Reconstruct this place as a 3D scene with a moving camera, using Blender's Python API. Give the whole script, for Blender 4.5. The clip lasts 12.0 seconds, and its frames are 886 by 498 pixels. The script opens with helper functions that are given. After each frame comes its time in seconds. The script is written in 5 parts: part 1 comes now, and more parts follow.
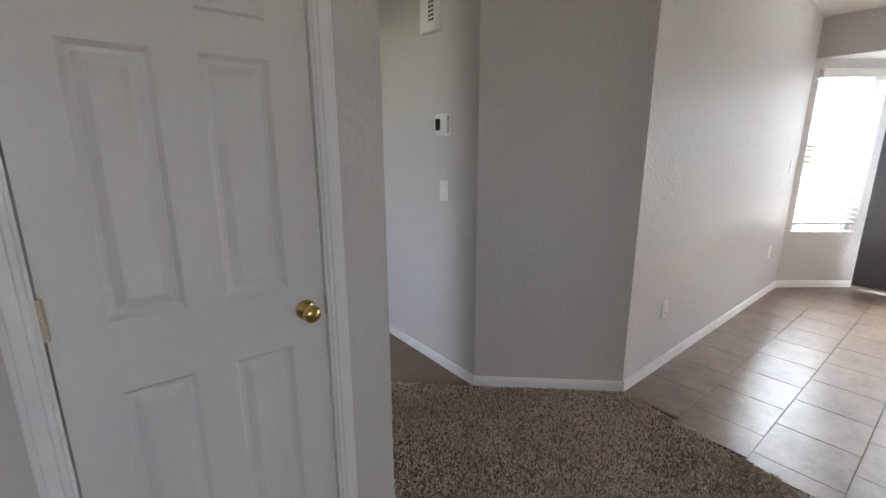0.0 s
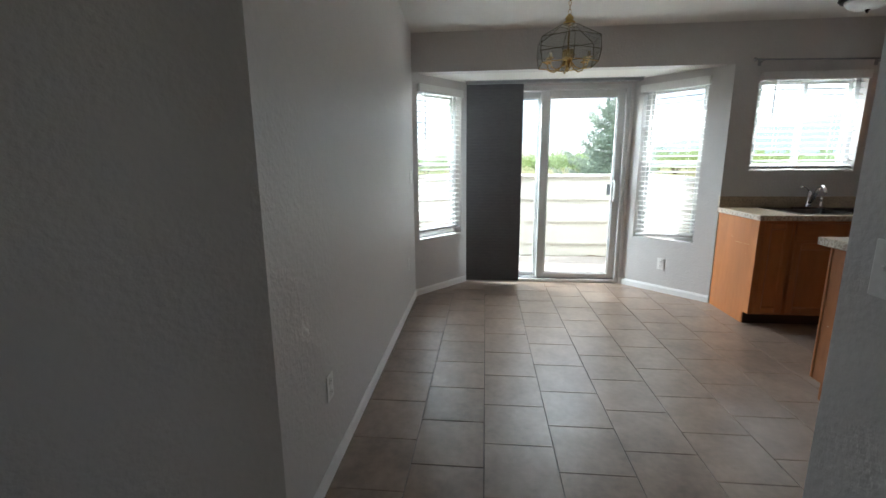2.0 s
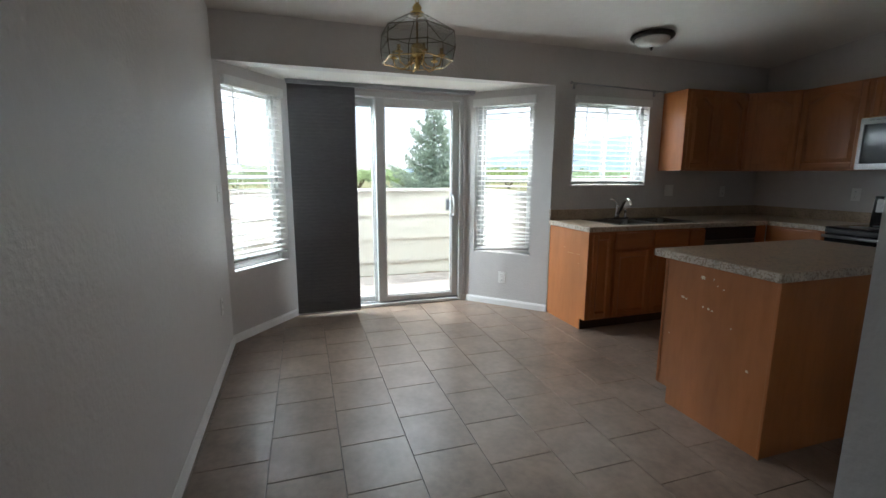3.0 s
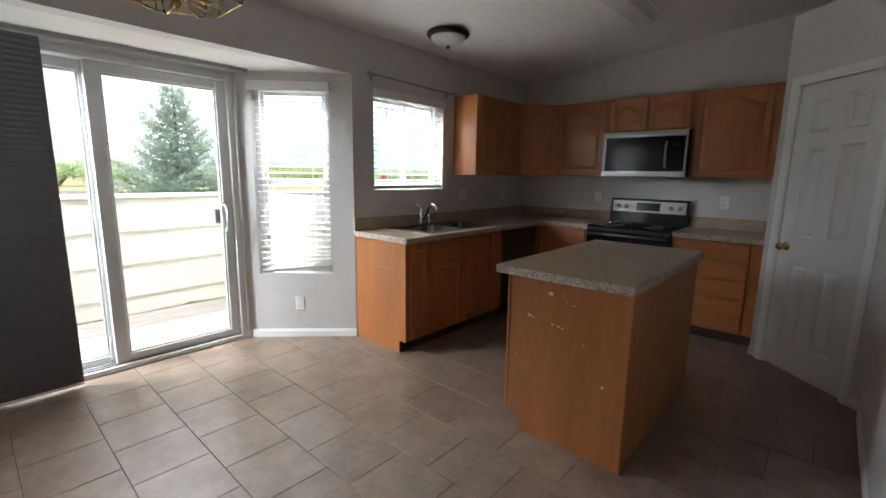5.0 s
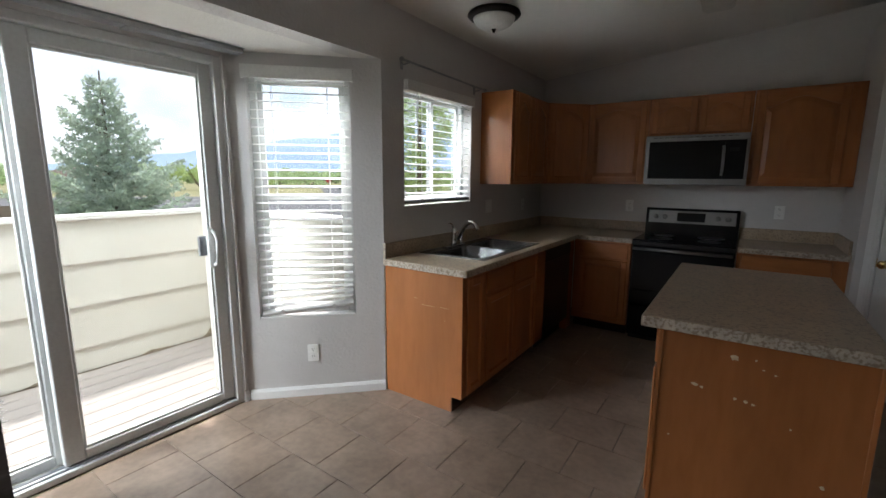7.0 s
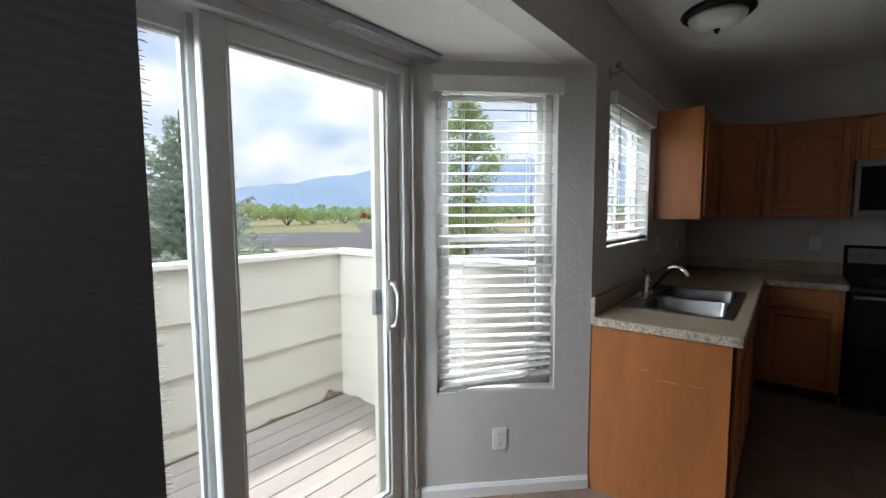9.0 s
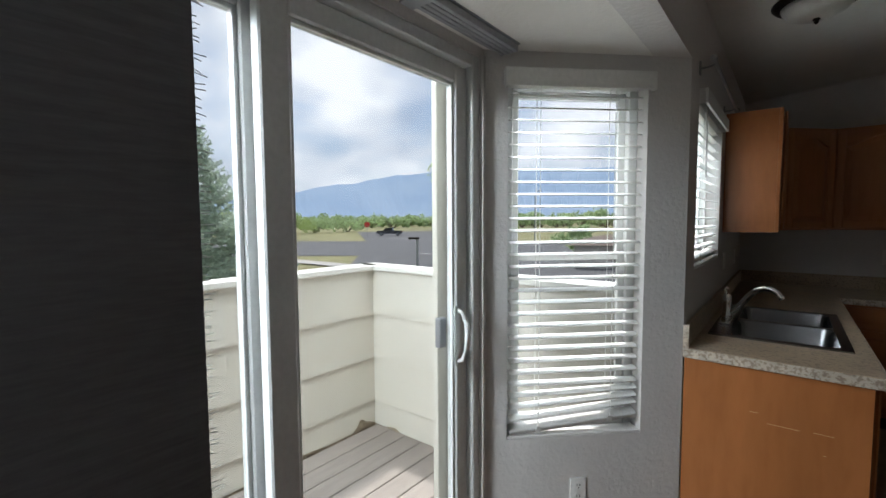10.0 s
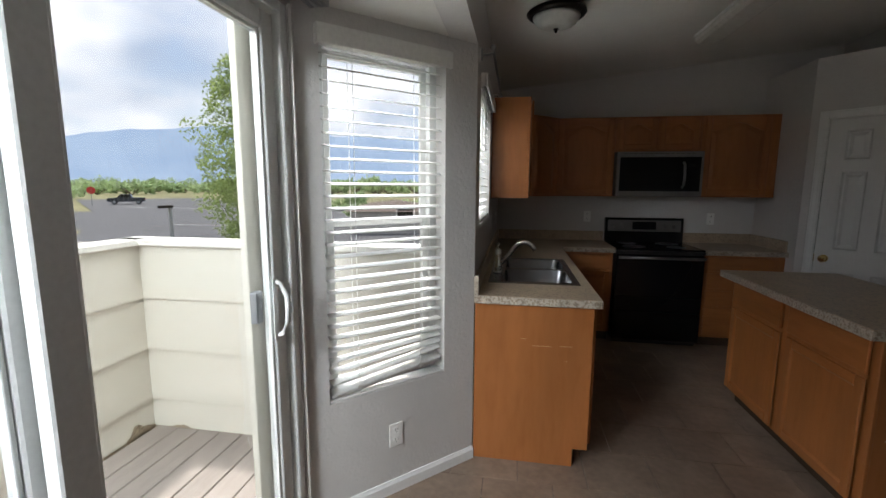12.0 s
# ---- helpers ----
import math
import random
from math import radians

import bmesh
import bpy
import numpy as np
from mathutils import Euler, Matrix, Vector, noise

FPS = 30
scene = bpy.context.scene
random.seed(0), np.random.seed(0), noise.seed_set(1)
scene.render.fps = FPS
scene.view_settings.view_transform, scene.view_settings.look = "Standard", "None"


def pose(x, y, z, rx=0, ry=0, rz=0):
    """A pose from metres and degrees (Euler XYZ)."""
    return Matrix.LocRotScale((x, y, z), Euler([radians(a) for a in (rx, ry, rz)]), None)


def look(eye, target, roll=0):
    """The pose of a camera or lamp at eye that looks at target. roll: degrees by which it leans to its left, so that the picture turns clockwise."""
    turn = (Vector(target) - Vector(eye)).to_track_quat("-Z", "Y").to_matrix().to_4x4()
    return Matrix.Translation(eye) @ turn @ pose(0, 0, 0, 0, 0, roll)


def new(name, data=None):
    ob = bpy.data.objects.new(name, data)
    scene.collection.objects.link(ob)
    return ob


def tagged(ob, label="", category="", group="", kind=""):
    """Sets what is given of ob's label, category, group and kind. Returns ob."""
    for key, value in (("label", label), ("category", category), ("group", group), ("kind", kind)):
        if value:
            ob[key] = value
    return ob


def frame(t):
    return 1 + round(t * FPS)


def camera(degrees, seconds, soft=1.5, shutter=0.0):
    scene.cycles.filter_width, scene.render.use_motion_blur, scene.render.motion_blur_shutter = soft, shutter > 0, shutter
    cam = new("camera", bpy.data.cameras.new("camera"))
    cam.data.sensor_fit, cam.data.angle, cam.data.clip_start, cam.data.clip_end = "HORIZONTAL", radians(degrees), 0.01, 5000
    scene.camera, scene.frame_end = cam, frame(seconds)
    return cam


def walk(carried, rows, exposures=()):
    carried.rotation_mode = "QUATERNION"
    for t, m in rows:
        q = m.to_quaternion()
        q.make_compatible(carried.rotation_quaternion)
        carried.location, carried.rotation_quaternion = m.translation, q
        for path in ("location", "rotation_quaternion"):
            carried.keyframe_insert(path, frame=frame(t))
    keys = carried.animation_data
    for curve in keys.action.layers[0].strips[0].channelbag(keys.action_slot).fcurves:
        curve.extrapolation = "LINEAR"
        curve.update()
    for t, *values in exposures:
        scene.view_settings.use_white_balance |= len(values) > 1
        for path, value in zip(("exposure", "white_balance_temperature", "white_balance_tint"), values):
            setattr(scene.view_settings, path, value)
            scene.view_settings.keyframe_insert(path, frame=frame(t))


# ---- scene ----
cam = camera(91.3, 12.0)
PATH = [
    (0, (0.626, 0.452, 1.385), (1.841, 1.972, 0.926), -0.1),
    (0.5, (0.894, 0.574, 1.36), (2.368, 1.849, 0.915), 0.6),
    (1, (1.152, 0.682, 1.364), (2.858, 1.631, 0.93), 0.4),
    (1.5, (1.412, 0.839, 1.368), (3.28, 1.417, 0.949), -0.3),
    (2, (1.653, 0.927, 1.332), (3.605, 1.118, 0.941), -0.4),
    (2.5, (1.964, 0.969, 1.342), (3.921, 0.764, 0.982), -0.0),
    (3, (2.207, 1.034, 1.327), (4.085, 0.433, 0.995), 0.2),
    (3.5, (2.394, 1.101, 1.342), (4.14, 0.178, 1.026), 0.2),
    (3.7, (2.447, 1.109, 1.33), (4.143, 0.093, 1.026), 0.2),
    (5.3, (3.079, 0.947, 1.396), (4.325, -0.579, 1.05), 0.7),
    (5.5, (3.183, 0.954, 1.408), (4.4, -0.594, 1.061), 0.5),
    (6, (3.429, 0.927, 1.415), (4.624, -0.642, 1.08), 0.2),
    (6.5, (3.692, 0.868, 1.438), (4.844, -0.731, 1.096), 0.2),
    (6.7, (3.795, 0.87, 1.446), (4.91, -0.755, 1.101), 0.3),
    (8.5, (4.8, 0.874, 1.418), (6.005, -0.711, 1.233), -0.0),
    (9, (5.093, 0.955, 1.448), (6.331, -0.607, 1.277), -0.3),
    (9.5, (5.307, 0.979, 1.446), (6.575, -0.561, 1.306), -0.4),
    (10, (5.505, 0.905, 1.473), (6.751, -0.654, 1.342), -0.3),
    (10.5, (5.612, 0.877, 1.475), (6.752, -0.758, 1.316), 0.1),
    (11, (5.666, 0.932, 1.473), (6.646, -0.801, 1.279), 0.1),
    (11.5, (5.696, 1.0, 1.47), (6.434, -0.844, 1.239), 0.4),
    (12, (5.647, 0.989, 1.468), (5.975, -0.964, 1.186), 0.3),
]
EXPOSURES = [
    (0.0, 4.8, 6300, 14), (0.5, 3.95, 6450, 12), (1.0, 3.75, 6450, 12), (1.5, 3.5, 6300, 10), (2.5, 3.15, 6100, 8), (3.5, 2.95, 6250, 11), (5.5, 3.4, 6450, 13),
    (6.0, 3.3, 6450, 13), (6.5, 2.98, 6450, 12), (8.5, 2.35, 6300, 13), (9.5, 2.2, 6300, 11), (10.5, 1.88, 6450, 11), (12.0, 2.22, 6600, 13)]
SPRUCE = (-21.6, 9.57, 3.45, 3.0)
walk(cam, [(t, look(eye, target, roll)) for t, eye, target, roll in PATH], EXPOSURES)

# ---- world and sun ----
SUN_EL, SUN_AZ = 63.0, -30.0
world = bpy.data.worlds.new("sky")
scene.world = world
world.use_nodes = True
wt = world.node_tree
wt.nodes.clear()
w_out = wt.nodes.new("ShaderNodeOutputWorld")
w_bg = wt.nodes.new("ShaderNodeBackground")
w_sky = wt.nodes.new("ShaderNodeTexSky")
w_sky.sky_type, w_sky.sun_disc = "NISHITA", False
w_sky.sun_elevation, w_sky.sun_rotation = radians(SUN_EL), radians(90 - SUN_AZ)
w_co = wt.nodes.new("ShaderNodeTexCoord")
w_map = wt.nodes.new("ShaderNodeMapping")
w_map.inputs["Scale"].default_value = (1.0, 1.0, 1.9)
w_noise = wt.nodes.new("ShaderNodeTexNoise")
w_noise.inputs["Scale"].default_value, w_noise.inputs["Detail"].default_value = 2.3, 9.0
w_noise.inputs["Roughness"].default_value = 0.58
w_ramp = wt.nodes.new("ShaderNodeValToRGB")
w_ramp.color_ramp.elements[0].position, w_ramp.color_ramp.elements[1].position = 0.33, 0.57
w_ramp.color_ramp.elements[0].color, w_ramp.color_ramp.elements[1].color = (0.12, 0.12, 0.12, 1), (1, 1, 1, 1)
w_noise2 = wt.nodes.new("ShaderNodeTexNoise")
w_noise2.inputs["Scale"].default_value, w_noise2.inputs["Detail"].default_value = 4.5, 8.0
w_ramp2 = wt.nodes.new("ShaderNodeValToRGB")
w_ramp2.color_ramp.elements[0].position, w_ramp2.color_ramp.elements[1].position = 0.36, 0.64
w_ramp2.color_ramp.elements[0].color, w_ramp2.color_ramp.elements[1].color = (4.0, 4.6, 5.6, 1), (8.6, 8.8, 9.1, 1)
w_mix = wt.nodes.new("ShaderNodeMix")
w_mix.data_type = "RGBA"
wt.links.new(w_co.outputs["Generated"], w_map.inputs["Vector"])
wt.links.new(w_map.outputs["Vector"], w_noise.inputs["Vector"])
wt.links.new(w_map.outputs["Vector"], w_noise2.inputs["Vector"])
wt.links.new(w_noise.outputs["Fac"], w_ramp.inputs["Fac"])
wt.links.new(w_noise2.outputs["Fac"], w_ramp2.inputs["Fac"])
wt.links.new(w_ramp.outputs["Color"], w_mix.inputs["Factor"])
wt.links.new(w_sky.outputs["Color"], w_mix.inputs["A"])
wt.links.new(w_ramp2.outputs["Color"], w_mix.inputs["B"])
wt.links.new(w_mix.outputs["Result"], w_bg.inputs["Color"])
w_bg.inputs["Strength"].default_value = 0.05
wt.links.new(w_bg.outputs["Background"], w_out.inputs["Surface"])

sun_data = bpy.data.lights.new("sun", "SUN")
sun_data.energy, sun_data.angle, sun_data.color = 1.5, radians(3.0), (1.0, 0.96, 0.9)
sun = new("sun", sun_data)
_ce = math.cos(radians(SUN_EL))
SUN_DIR = Vector((_ce * math.cos(radians(SUN_AZ)), _ce * math.sin(radians(SUN_AZ)), math.sin(radians(SUN_EL))))
sun.matrix_world = look(SUN_DIR * 40, (0, 0, 0))

# Added lamps boost sky light through the openings; the last four hang unseen outside.
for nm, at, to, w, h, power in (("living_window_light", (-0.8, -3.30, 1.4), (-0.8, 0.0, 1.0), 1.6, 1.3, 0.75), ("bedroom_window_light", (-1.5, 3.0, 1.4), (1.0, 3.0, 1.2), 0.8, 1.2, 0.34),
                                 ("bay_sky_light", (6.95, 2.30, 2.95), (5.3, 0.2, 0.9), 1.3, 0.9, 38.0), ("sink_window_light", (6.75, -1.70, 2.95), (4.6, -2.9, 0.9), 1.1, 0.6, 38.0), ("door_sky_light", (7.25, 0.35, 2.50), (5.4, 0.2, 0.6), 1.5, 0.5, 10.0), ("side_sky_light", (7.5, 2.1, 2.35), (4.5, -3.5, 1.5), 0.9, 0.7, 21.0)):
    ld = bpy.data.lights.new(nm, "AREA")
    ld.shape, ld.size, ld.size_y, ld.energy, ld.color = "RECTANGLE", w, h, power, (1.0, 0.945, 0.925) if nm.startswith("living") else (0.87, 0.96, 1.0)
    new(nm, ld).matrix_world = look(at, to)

# ---- materials ----
def material(name, colour, rough=0.6, metal=0.0, var=0.12, scale=3.0, fine=60.0, fine_var=0.06, bump=0.0, bump_scale=90.0,
             stretch=(1, 1, 1), second=None, second_at=(0.55, 0.7), rough_var=0.0, spec=0.5, piece=0.0, coat=0.0):
    """Principled surface with broad and fine variation and relief in world space. second: a stain or speckle colour."""
    m = bpy.data.materials.new(name)
    m.use_nodes = True
    nt = m.node_tree
    nodes, links = nt.nodes, nt.links
    b = nodes["Principled BSDF"]
    geo = nodes.new("ShaderNodeNewGeometry")
    mp = nodes.new("ShaderNodeMapping")
    mp.inputs["Scale"].default_value = stretch
    links.new(geo.outputs["Position"], mp.inputs["Vector"])
    def tex(sc, detail=4.0):
        n = nodes.new("ShaderNodeTexNoise")
        n.inputs["Scale"].default_value, n.inputs["Detail"].default_value = sc, detail
        links.new(mp.outputs["Vector"], n.inputs["Vector"])
        return n
    def math_node(op, a, c):
        n = nodes.new("ShaderNodeMath")
        n.operation = op
        for sock, v in zip(n.inputs, (a, c)):
            if isinstance(v, (int, float)):
                sock.default_value = v
            else:
                links.new(v, sock)
        return n.outputs[0]
    broad, small = tex(scale), tex(fine, 6.0)
    v = math_node("ADD", math_node("MULTIPLY", math_node("SUBTRACT", broad.outputs["Fac"], 0.5), 2 * var * 2),
                  math_node("MULTIPLY", math_node("SUBTRACT", small.outputs["Fac"], 0.5), 2 * fine_var * 2))
    if piece:
        info = nodes.new("ShaderNodeObjectInfo")
        v = math_node("ADD", v, math_node("MULTIPLY", math_node("SUBTRACT", info.outputs["Random"], 0.5), piece))
    val = math_node("ADD", v, 1.0)
    hsv = nodes.new("ShaderNodeHueSaturation")
    links.new(val, hsv.inputs["Value"])
    if second:
        ramp = nodes.new("ShaderNodeValToRGB")
        ramp.color_ramp.elements[0].position, ramp.color_ramp.elements[1].position = second_at
        ramp.color_ramp.elements[0].color, ramp.color_ramp.elements[1].color = (*colour, 1), (*second, 1)
        links.new(small.outputs["Fac"], ramp.inputs["Fac"])
        links.new(ramp.outputs["Color"], hsv.inputs["Color"])
    else:
        hsv.inputs["Color"].default_value = (*colour, 1)
    links.new(hsv.outputs["Color"], b.inputs["Base Color"])
    b.inputs["Metallic"].default_value = metal
    b.inputs["Specular IOR Level"].default_value = spec
    b.inputs["Coat Weight"].default_value = coat
    if rough_var:
        links.new(math_node("ADD", math_node("MULTIPLY", math_node("SUBTRACT", broad.outputs["Fac"], 0.5), 2 * rough_var), rough), b.inputs["Roughness"])
    else:
        b.inputs["Roughness"].default_value = rough
    if bump:
        bn = nodes.new("ShaderNodeBump")
        bt = tex(bump_scale, 3.0)
        bn.inputs["Strength"].default_value, bn.inputs["Distance"].default_value = min(bump, 1.0), 0.004
        links.new(bt.outputs["Fac"], bn.inputs["Height"])
        links.new(bn.outputs["Normal"], b.inputs["Normal"])
    return m


def glass_material(name, tint=(1, 1, 1), rough=0.0, sheen=0.022):
    m = bpy.data.materials.new(name)
    m.use_nodes = True
    nodes, links = m.node_tree.nodes, m.node_tree.links
    nodes.clear()
    out = nodes.new("ShaderNodeOutputMaterial")
    mix = nodes.new("ShaderNodeMixShader")
    face = nodes.new("ShaderNodeLayerWeight")
    face.inputs["Blend"].default_value = 0.5
    power = nodes.new("ShaderNodeMath")
    power.operation = "POWER"
    power.inputs[1].default_value = 4.0
    fres = nodes.new("ShaderNodeMath")
    fres.operation = "MULTIPLY_ADD"
    fres.inputs[1].default_value, fres.inputs[2].default_value = 0.45, sheen
    links.new(face.outputs["Facing"], power.inputs[0])
    links.new(power.outputs[0], fres.inputs[0])
    clear = nodes.new("ShaderNodeBsdfTransparent")
    clear.inputs["Color"].default_value = (*tint, 1)
    gloss = nodes.new("ShaderNodeBsdfGlossy")
    gloss.inputs["Roughness"].default_value = rough
    links.new(fres.outputs[0], mix.inputs[0])
    links.new(clear.outputs[0], mix.inputs[1])
    links.new(gloss.outputs[0], mix.inputs[2])
    links.new(mix.outputs[0], out.inputs["Surface"])
    return m


def leaf_material(name, colour, *args, **kw):
    """Thin foliage: half of the light goes through the leaf."""
    m = material(name, colour, *args, **kw)
    nodes, links = m.node_tree.nodes, m.node_tree.links
    b, out = nodes["Principled BSDF"], nodes["Material Output"]
    through_leaf, mix = nodes.new("ShaderNodeBsdfTranslucent"), nodes.new("ShaderNodeMixShader")
    links.new(b.inputs["Base Color"].links[0].from_socket, through_leaf.inputs["Color"])
    mix.inputs[0].default_value = 0.45
    links.new(b.outputs[0], mix.inputs[1])
    links.new(through_leaf.outputs[0], mix.inputs[2])
    links.new(mix.outputs[0], out.inputs["Surface"])
    return m


def wood_material(name, colour, dark, along, rough=0.42):
    """Varnished oak: grain drawn out along one axis."""
    m = material(name, colour, rough, var=0.16, scale=5.0, fine=30.0, fine_var=0.08, bump=0.12, bump_scale=60.0, stretch=along,
                 second=dark, second_at=(0.40, 0.86), rough_var=0.08, coat=0.12)
    return m


M = {}
M["wall"] = material("wall_paint", (0.645, 0.624, 0.609), 0.42, var=0.02, scale=1.2, fine=14, fine_var=0.02, bump=0.85, bump_scale=48.0, rough_var=0.08)
M["ceiling"] = material("ceiling_paint", (0.80, 0.785, 0.745), 0.8, var=0.02, scale=1.5, fine=18, fine_var=0.02, bump=0.45, bump_scale=65.0)
M["trim"] = material("white_trim_paint", (0.86, 0.86, 0.85), 0.4, var=0.02, scale=3, fine=30, fine_var=0.02, bump=0.06)
M["door"] = material("white_door_paint", (0.74, 0.735, 0.725), 0.42, var=0.015, scale=3, fine=120, fine_var=0.02, bump=0.10, bump_scale=160, stretch=(1, 1, 0.12))
M["tile"] = material("brown_ceramic_tile", (0.245, 0.176, 0.132), 0.335, var=0.26, scale=6.0, fine=26, fine_var=0.16, bump=0.05, bump_scale=40, rough_var=0.05, piece=0.14, coat=0.2)
M["tile"].node_tree.nodes["Principled BSDF"].inputs["Coat Roughness"].default_value = 0.30
M["grout"] = material("dark_grout", (0.10, 0.082, 0.07), 0.9, var=0.15, scale=8, fine=120, fine_var=0.2, bump=0.4, bump_scale=200)
M["carpet"] = material("brown_carpet", (0.30, 0.24, 0.195), 0.98, var=0.14, scale=4.5, fine=170, fine_var=0.30, bump=1.0, bump_scale=150, spec=0.1)
M["tuft"] = material("carpet_yarn", (0.70, 0.59, 0.50), 0.98, var=0.16, scale=6, fine=90, fine_var=0.42, spec=0.1)
M["oak"] = wood_material("honey_oak_upright", (0.42, 0.152, 0.046), (0.28, 0.092, 0.023), (1.0, 1.0, 0.16))
M["oak_x"] = wood_material("honey_oak_across_x", (0.42, 0.152, 0.046), (0.28, 0.092, 0.023), (0.16, 1.0, 1.0))
M["oak_y"] = wood_material("honey_oak_across_y", (0.42, 0.152, 0.046), (0.28, 0.092, 0.023), (1.0, 0.16, 1.0))
M["oak_panel"] = wood_material("honey_oak_veneer", (0.42, 0.152, 0.046), (0.30, 0.102, 0.026), (1.0, 1.0, 0.20), rough=0.36)
M["toe_dark"] = material("dark_cabinet_gap", (0.05, 0.03, 0.018), 0.8)
M["laminate"] = material("speckled_stone_laminate", (0.47, 0.36, 0.25), 0.34, var=0.14, scale=9, fine=75, fine_var=0.12, second=(0.27, 0.205, 0.15), second_at=(0.50, 0.62), bump=0.04, rough_var=0.05)
M["laminate_edge"] = material("speckled_laminate_edge", (0.52, 0.455, 0.37), 0.42, var=0.2, scale=22, fine=85, fine_var=0.15, second=(0.26, 0.20, 0.15), second_at=(0.46, 0.6), bump=0.1)
M["steel"] = material("brushed_stainless", (0.27, 0.265, 0.26), 0.38, 1.0, var=0.04, scale=4, fine=160, fine_var=0.05, bump=0.04, bump_scale=220, stretch=(0.08, 1, 1))
M["steel_dark"] = material("dishwasher_stainless", (0.17, 0.165, 0.16), 0.36, 1.0, var=0.04, scale=4, fine=160, fine_var=0.05, stretch=(1, 0.08, 1))
M["sink"] = material("satin_sink_steel", (0.23, 0.23, 0.235), 0.26, 1.0, var=0.04, scale=9, fine=100, fine_var=0.05)
M["chrome"] = material("chrome", (0.72, 0.72, 0.72), 0.12, 1.0, var=0.02)
M["brass"] = material("polished_brass", (0.70, 0.50, 0.20), 0.16, 1.0, var=0.05, scale=30)
M["black_gloss"] = material("black_glass", (0.008, 0.008, 0.009), 0.10, var=0.0, fine_var=0.0, spec=0.3)
M["black"] = material("black_enamel", (0.014, 0.014, 0.015), 0.32, var=0.05)
M["hinge"] = material("pale_brass_hinge", (0.60, 0.54, 0.42), 0.4, 0.4, var=0.12, scale=40)
M["bronze"] = material("dark_bronze", (0.022, 0.016, 0.012), 0.38, 0.6, var=0.1, scale=20)
M["opal"] = material("frosted_alabaster_glass", (0.62, 0.61, 0.57), 0.35, var=0.06, scale=14, fine=40)
M["vinyl"] = material("white_vinyl", (0.69, 0.70, 0.69), 0.38, var=0.02, scale=4)
M["slat"] = material("white_slat", (0.80, 0.80, 0.78), 0.42, var=0.02, scale=8)
M["cord"] = material("blind_cord", (0.66, 0.66, 0.64), 0.8)
M["rail_grey"] = material("dusty_bottom_rail", (0.52, 0.515, 0.50), 0.5, var=0.1, scale=14)
M["fabric"] = material("charcoal_woven_fabric", (0.140, 0.140, 0.148), 0.92, var=0.06, scale=3, fine=140, fine_var=0.12, bump=0.1, bump_scale=260, stretch=(1, 0.12, 1), spec=0.2)
# Daylight between the loose threads is put into their pale colour.
M["fabric_edge"] = material("frayed_fabric_edge", (0.50, 0.49, 0.48), 0.9, fine=300, fine_var=0.3)
M["alu"] = material("grey_track", (0.34, 0.35, 0.37), 0.4, 0.5)
M["plate"] = material("white_plastic", (0.87, 0.865, 0.845), 0.35, var=0.01)
M["slot"] = material("dark_slot", (0.03, 0.03, 0.03), 0.6)
M["lcd"] = material("dark_display", (0.02, 0.022, 0.022), 0.15)
M["siding"] = material("cream_siding_paint", (0.66, 0.62, 0.545), 0.62, var=0.03, scale=2, fine=45, fine_var=0.03, bump=0.04, bump_scale=60, stretch=(1, 1, 3))
M["cap"] = material("white_cap_paint", (0.80, 0.78, 0.72), 0.5, var=0.05, scale=8, bump=0.1)
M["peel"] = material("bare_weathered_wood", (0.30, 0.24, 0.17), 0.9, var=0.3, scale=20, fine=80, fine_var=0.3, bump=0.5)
M["deck"] = material("painted_deck_board", (0.30, 0.258, 0.23), 0.72, var=0.10, scale=4, fine=50, fine_var=0.12, bump=0.3, bump_scale=70, stretch=(1, 0.15, 1), piece=0.12)
M["glass"] = glass_material("window_glass", (0.765, 0.775, 0.775))
M["lamp_glass"] = glass_material("smoky_bevelled_glass", (0.95, 0.965, 0.97), 0.02, 0.06)
M["came"] = material("antique_brass_came", (0.10, 0.085, 0.055), 0.3, 0.8, var=0.15, scale=30)
M["asphalt"] = material("asphalt", (0.105, 0.105, 0.11), 0.9, var=0.12, scale=0.25, fine=6, fine_var=0.1, bump=0.3, bump_scale=30)
M["line"] = material("road_paint", (0.62, 0.62, 0.60), 0.8, var=0.15, scale=3)
M["grass"] = material("dry_grass", (0.30, 0.27, 0.16), 0.95, var=0.22, scale=0.12, fine=1.6, fine_var=0.2, bump=0.6, bump_scale=8, second=(0.19, 0.20, 0.10), second_at=(0.42, 0.62), spec=0.1)
M["concrete"] = material("pale_concrete", (0.42, 0.40, 0.37), 0.9, var=0.08, scale=1.5, fine=30)
M["needle"] = leaf_material("blue_spruce_needles", (0.47, 0.55, 0.46), 0.8, var=0.30, scale=2.4, fine=14, fine_var=0.25, spec=0.15)
M["leaf"] = leaf_material("aspen_leaves", (0.38, 0.47, 0.19), 0.7, var=0.3, scale=2, fine=9, fine_var=0.25, spec=0.2)
# Leaf green paled to carry distance haze in its colour.
M["bush"] = leaf_material("shrub_leaves", (0.42, 0.53, 0.29), 0.85, var=0.35, scale=0.35, fine=2.2, fine_var=0.3, spec=0.1)
M["bark"] = material("bark", (0.13, 0.10, 0.075), 0.95, var=0.2, scale=6, bump=0.7, bump_scale=30)
M["stucco"] = material("tan_house_siding", (0.22, 0.175, 0.135), 0.9, var=0.06, scale=0.8)
M["stucco_grey"] = material("grey_house_siding", (0.26, 0.29, 0.32), 0.9, var=0.06, scale=0.8)
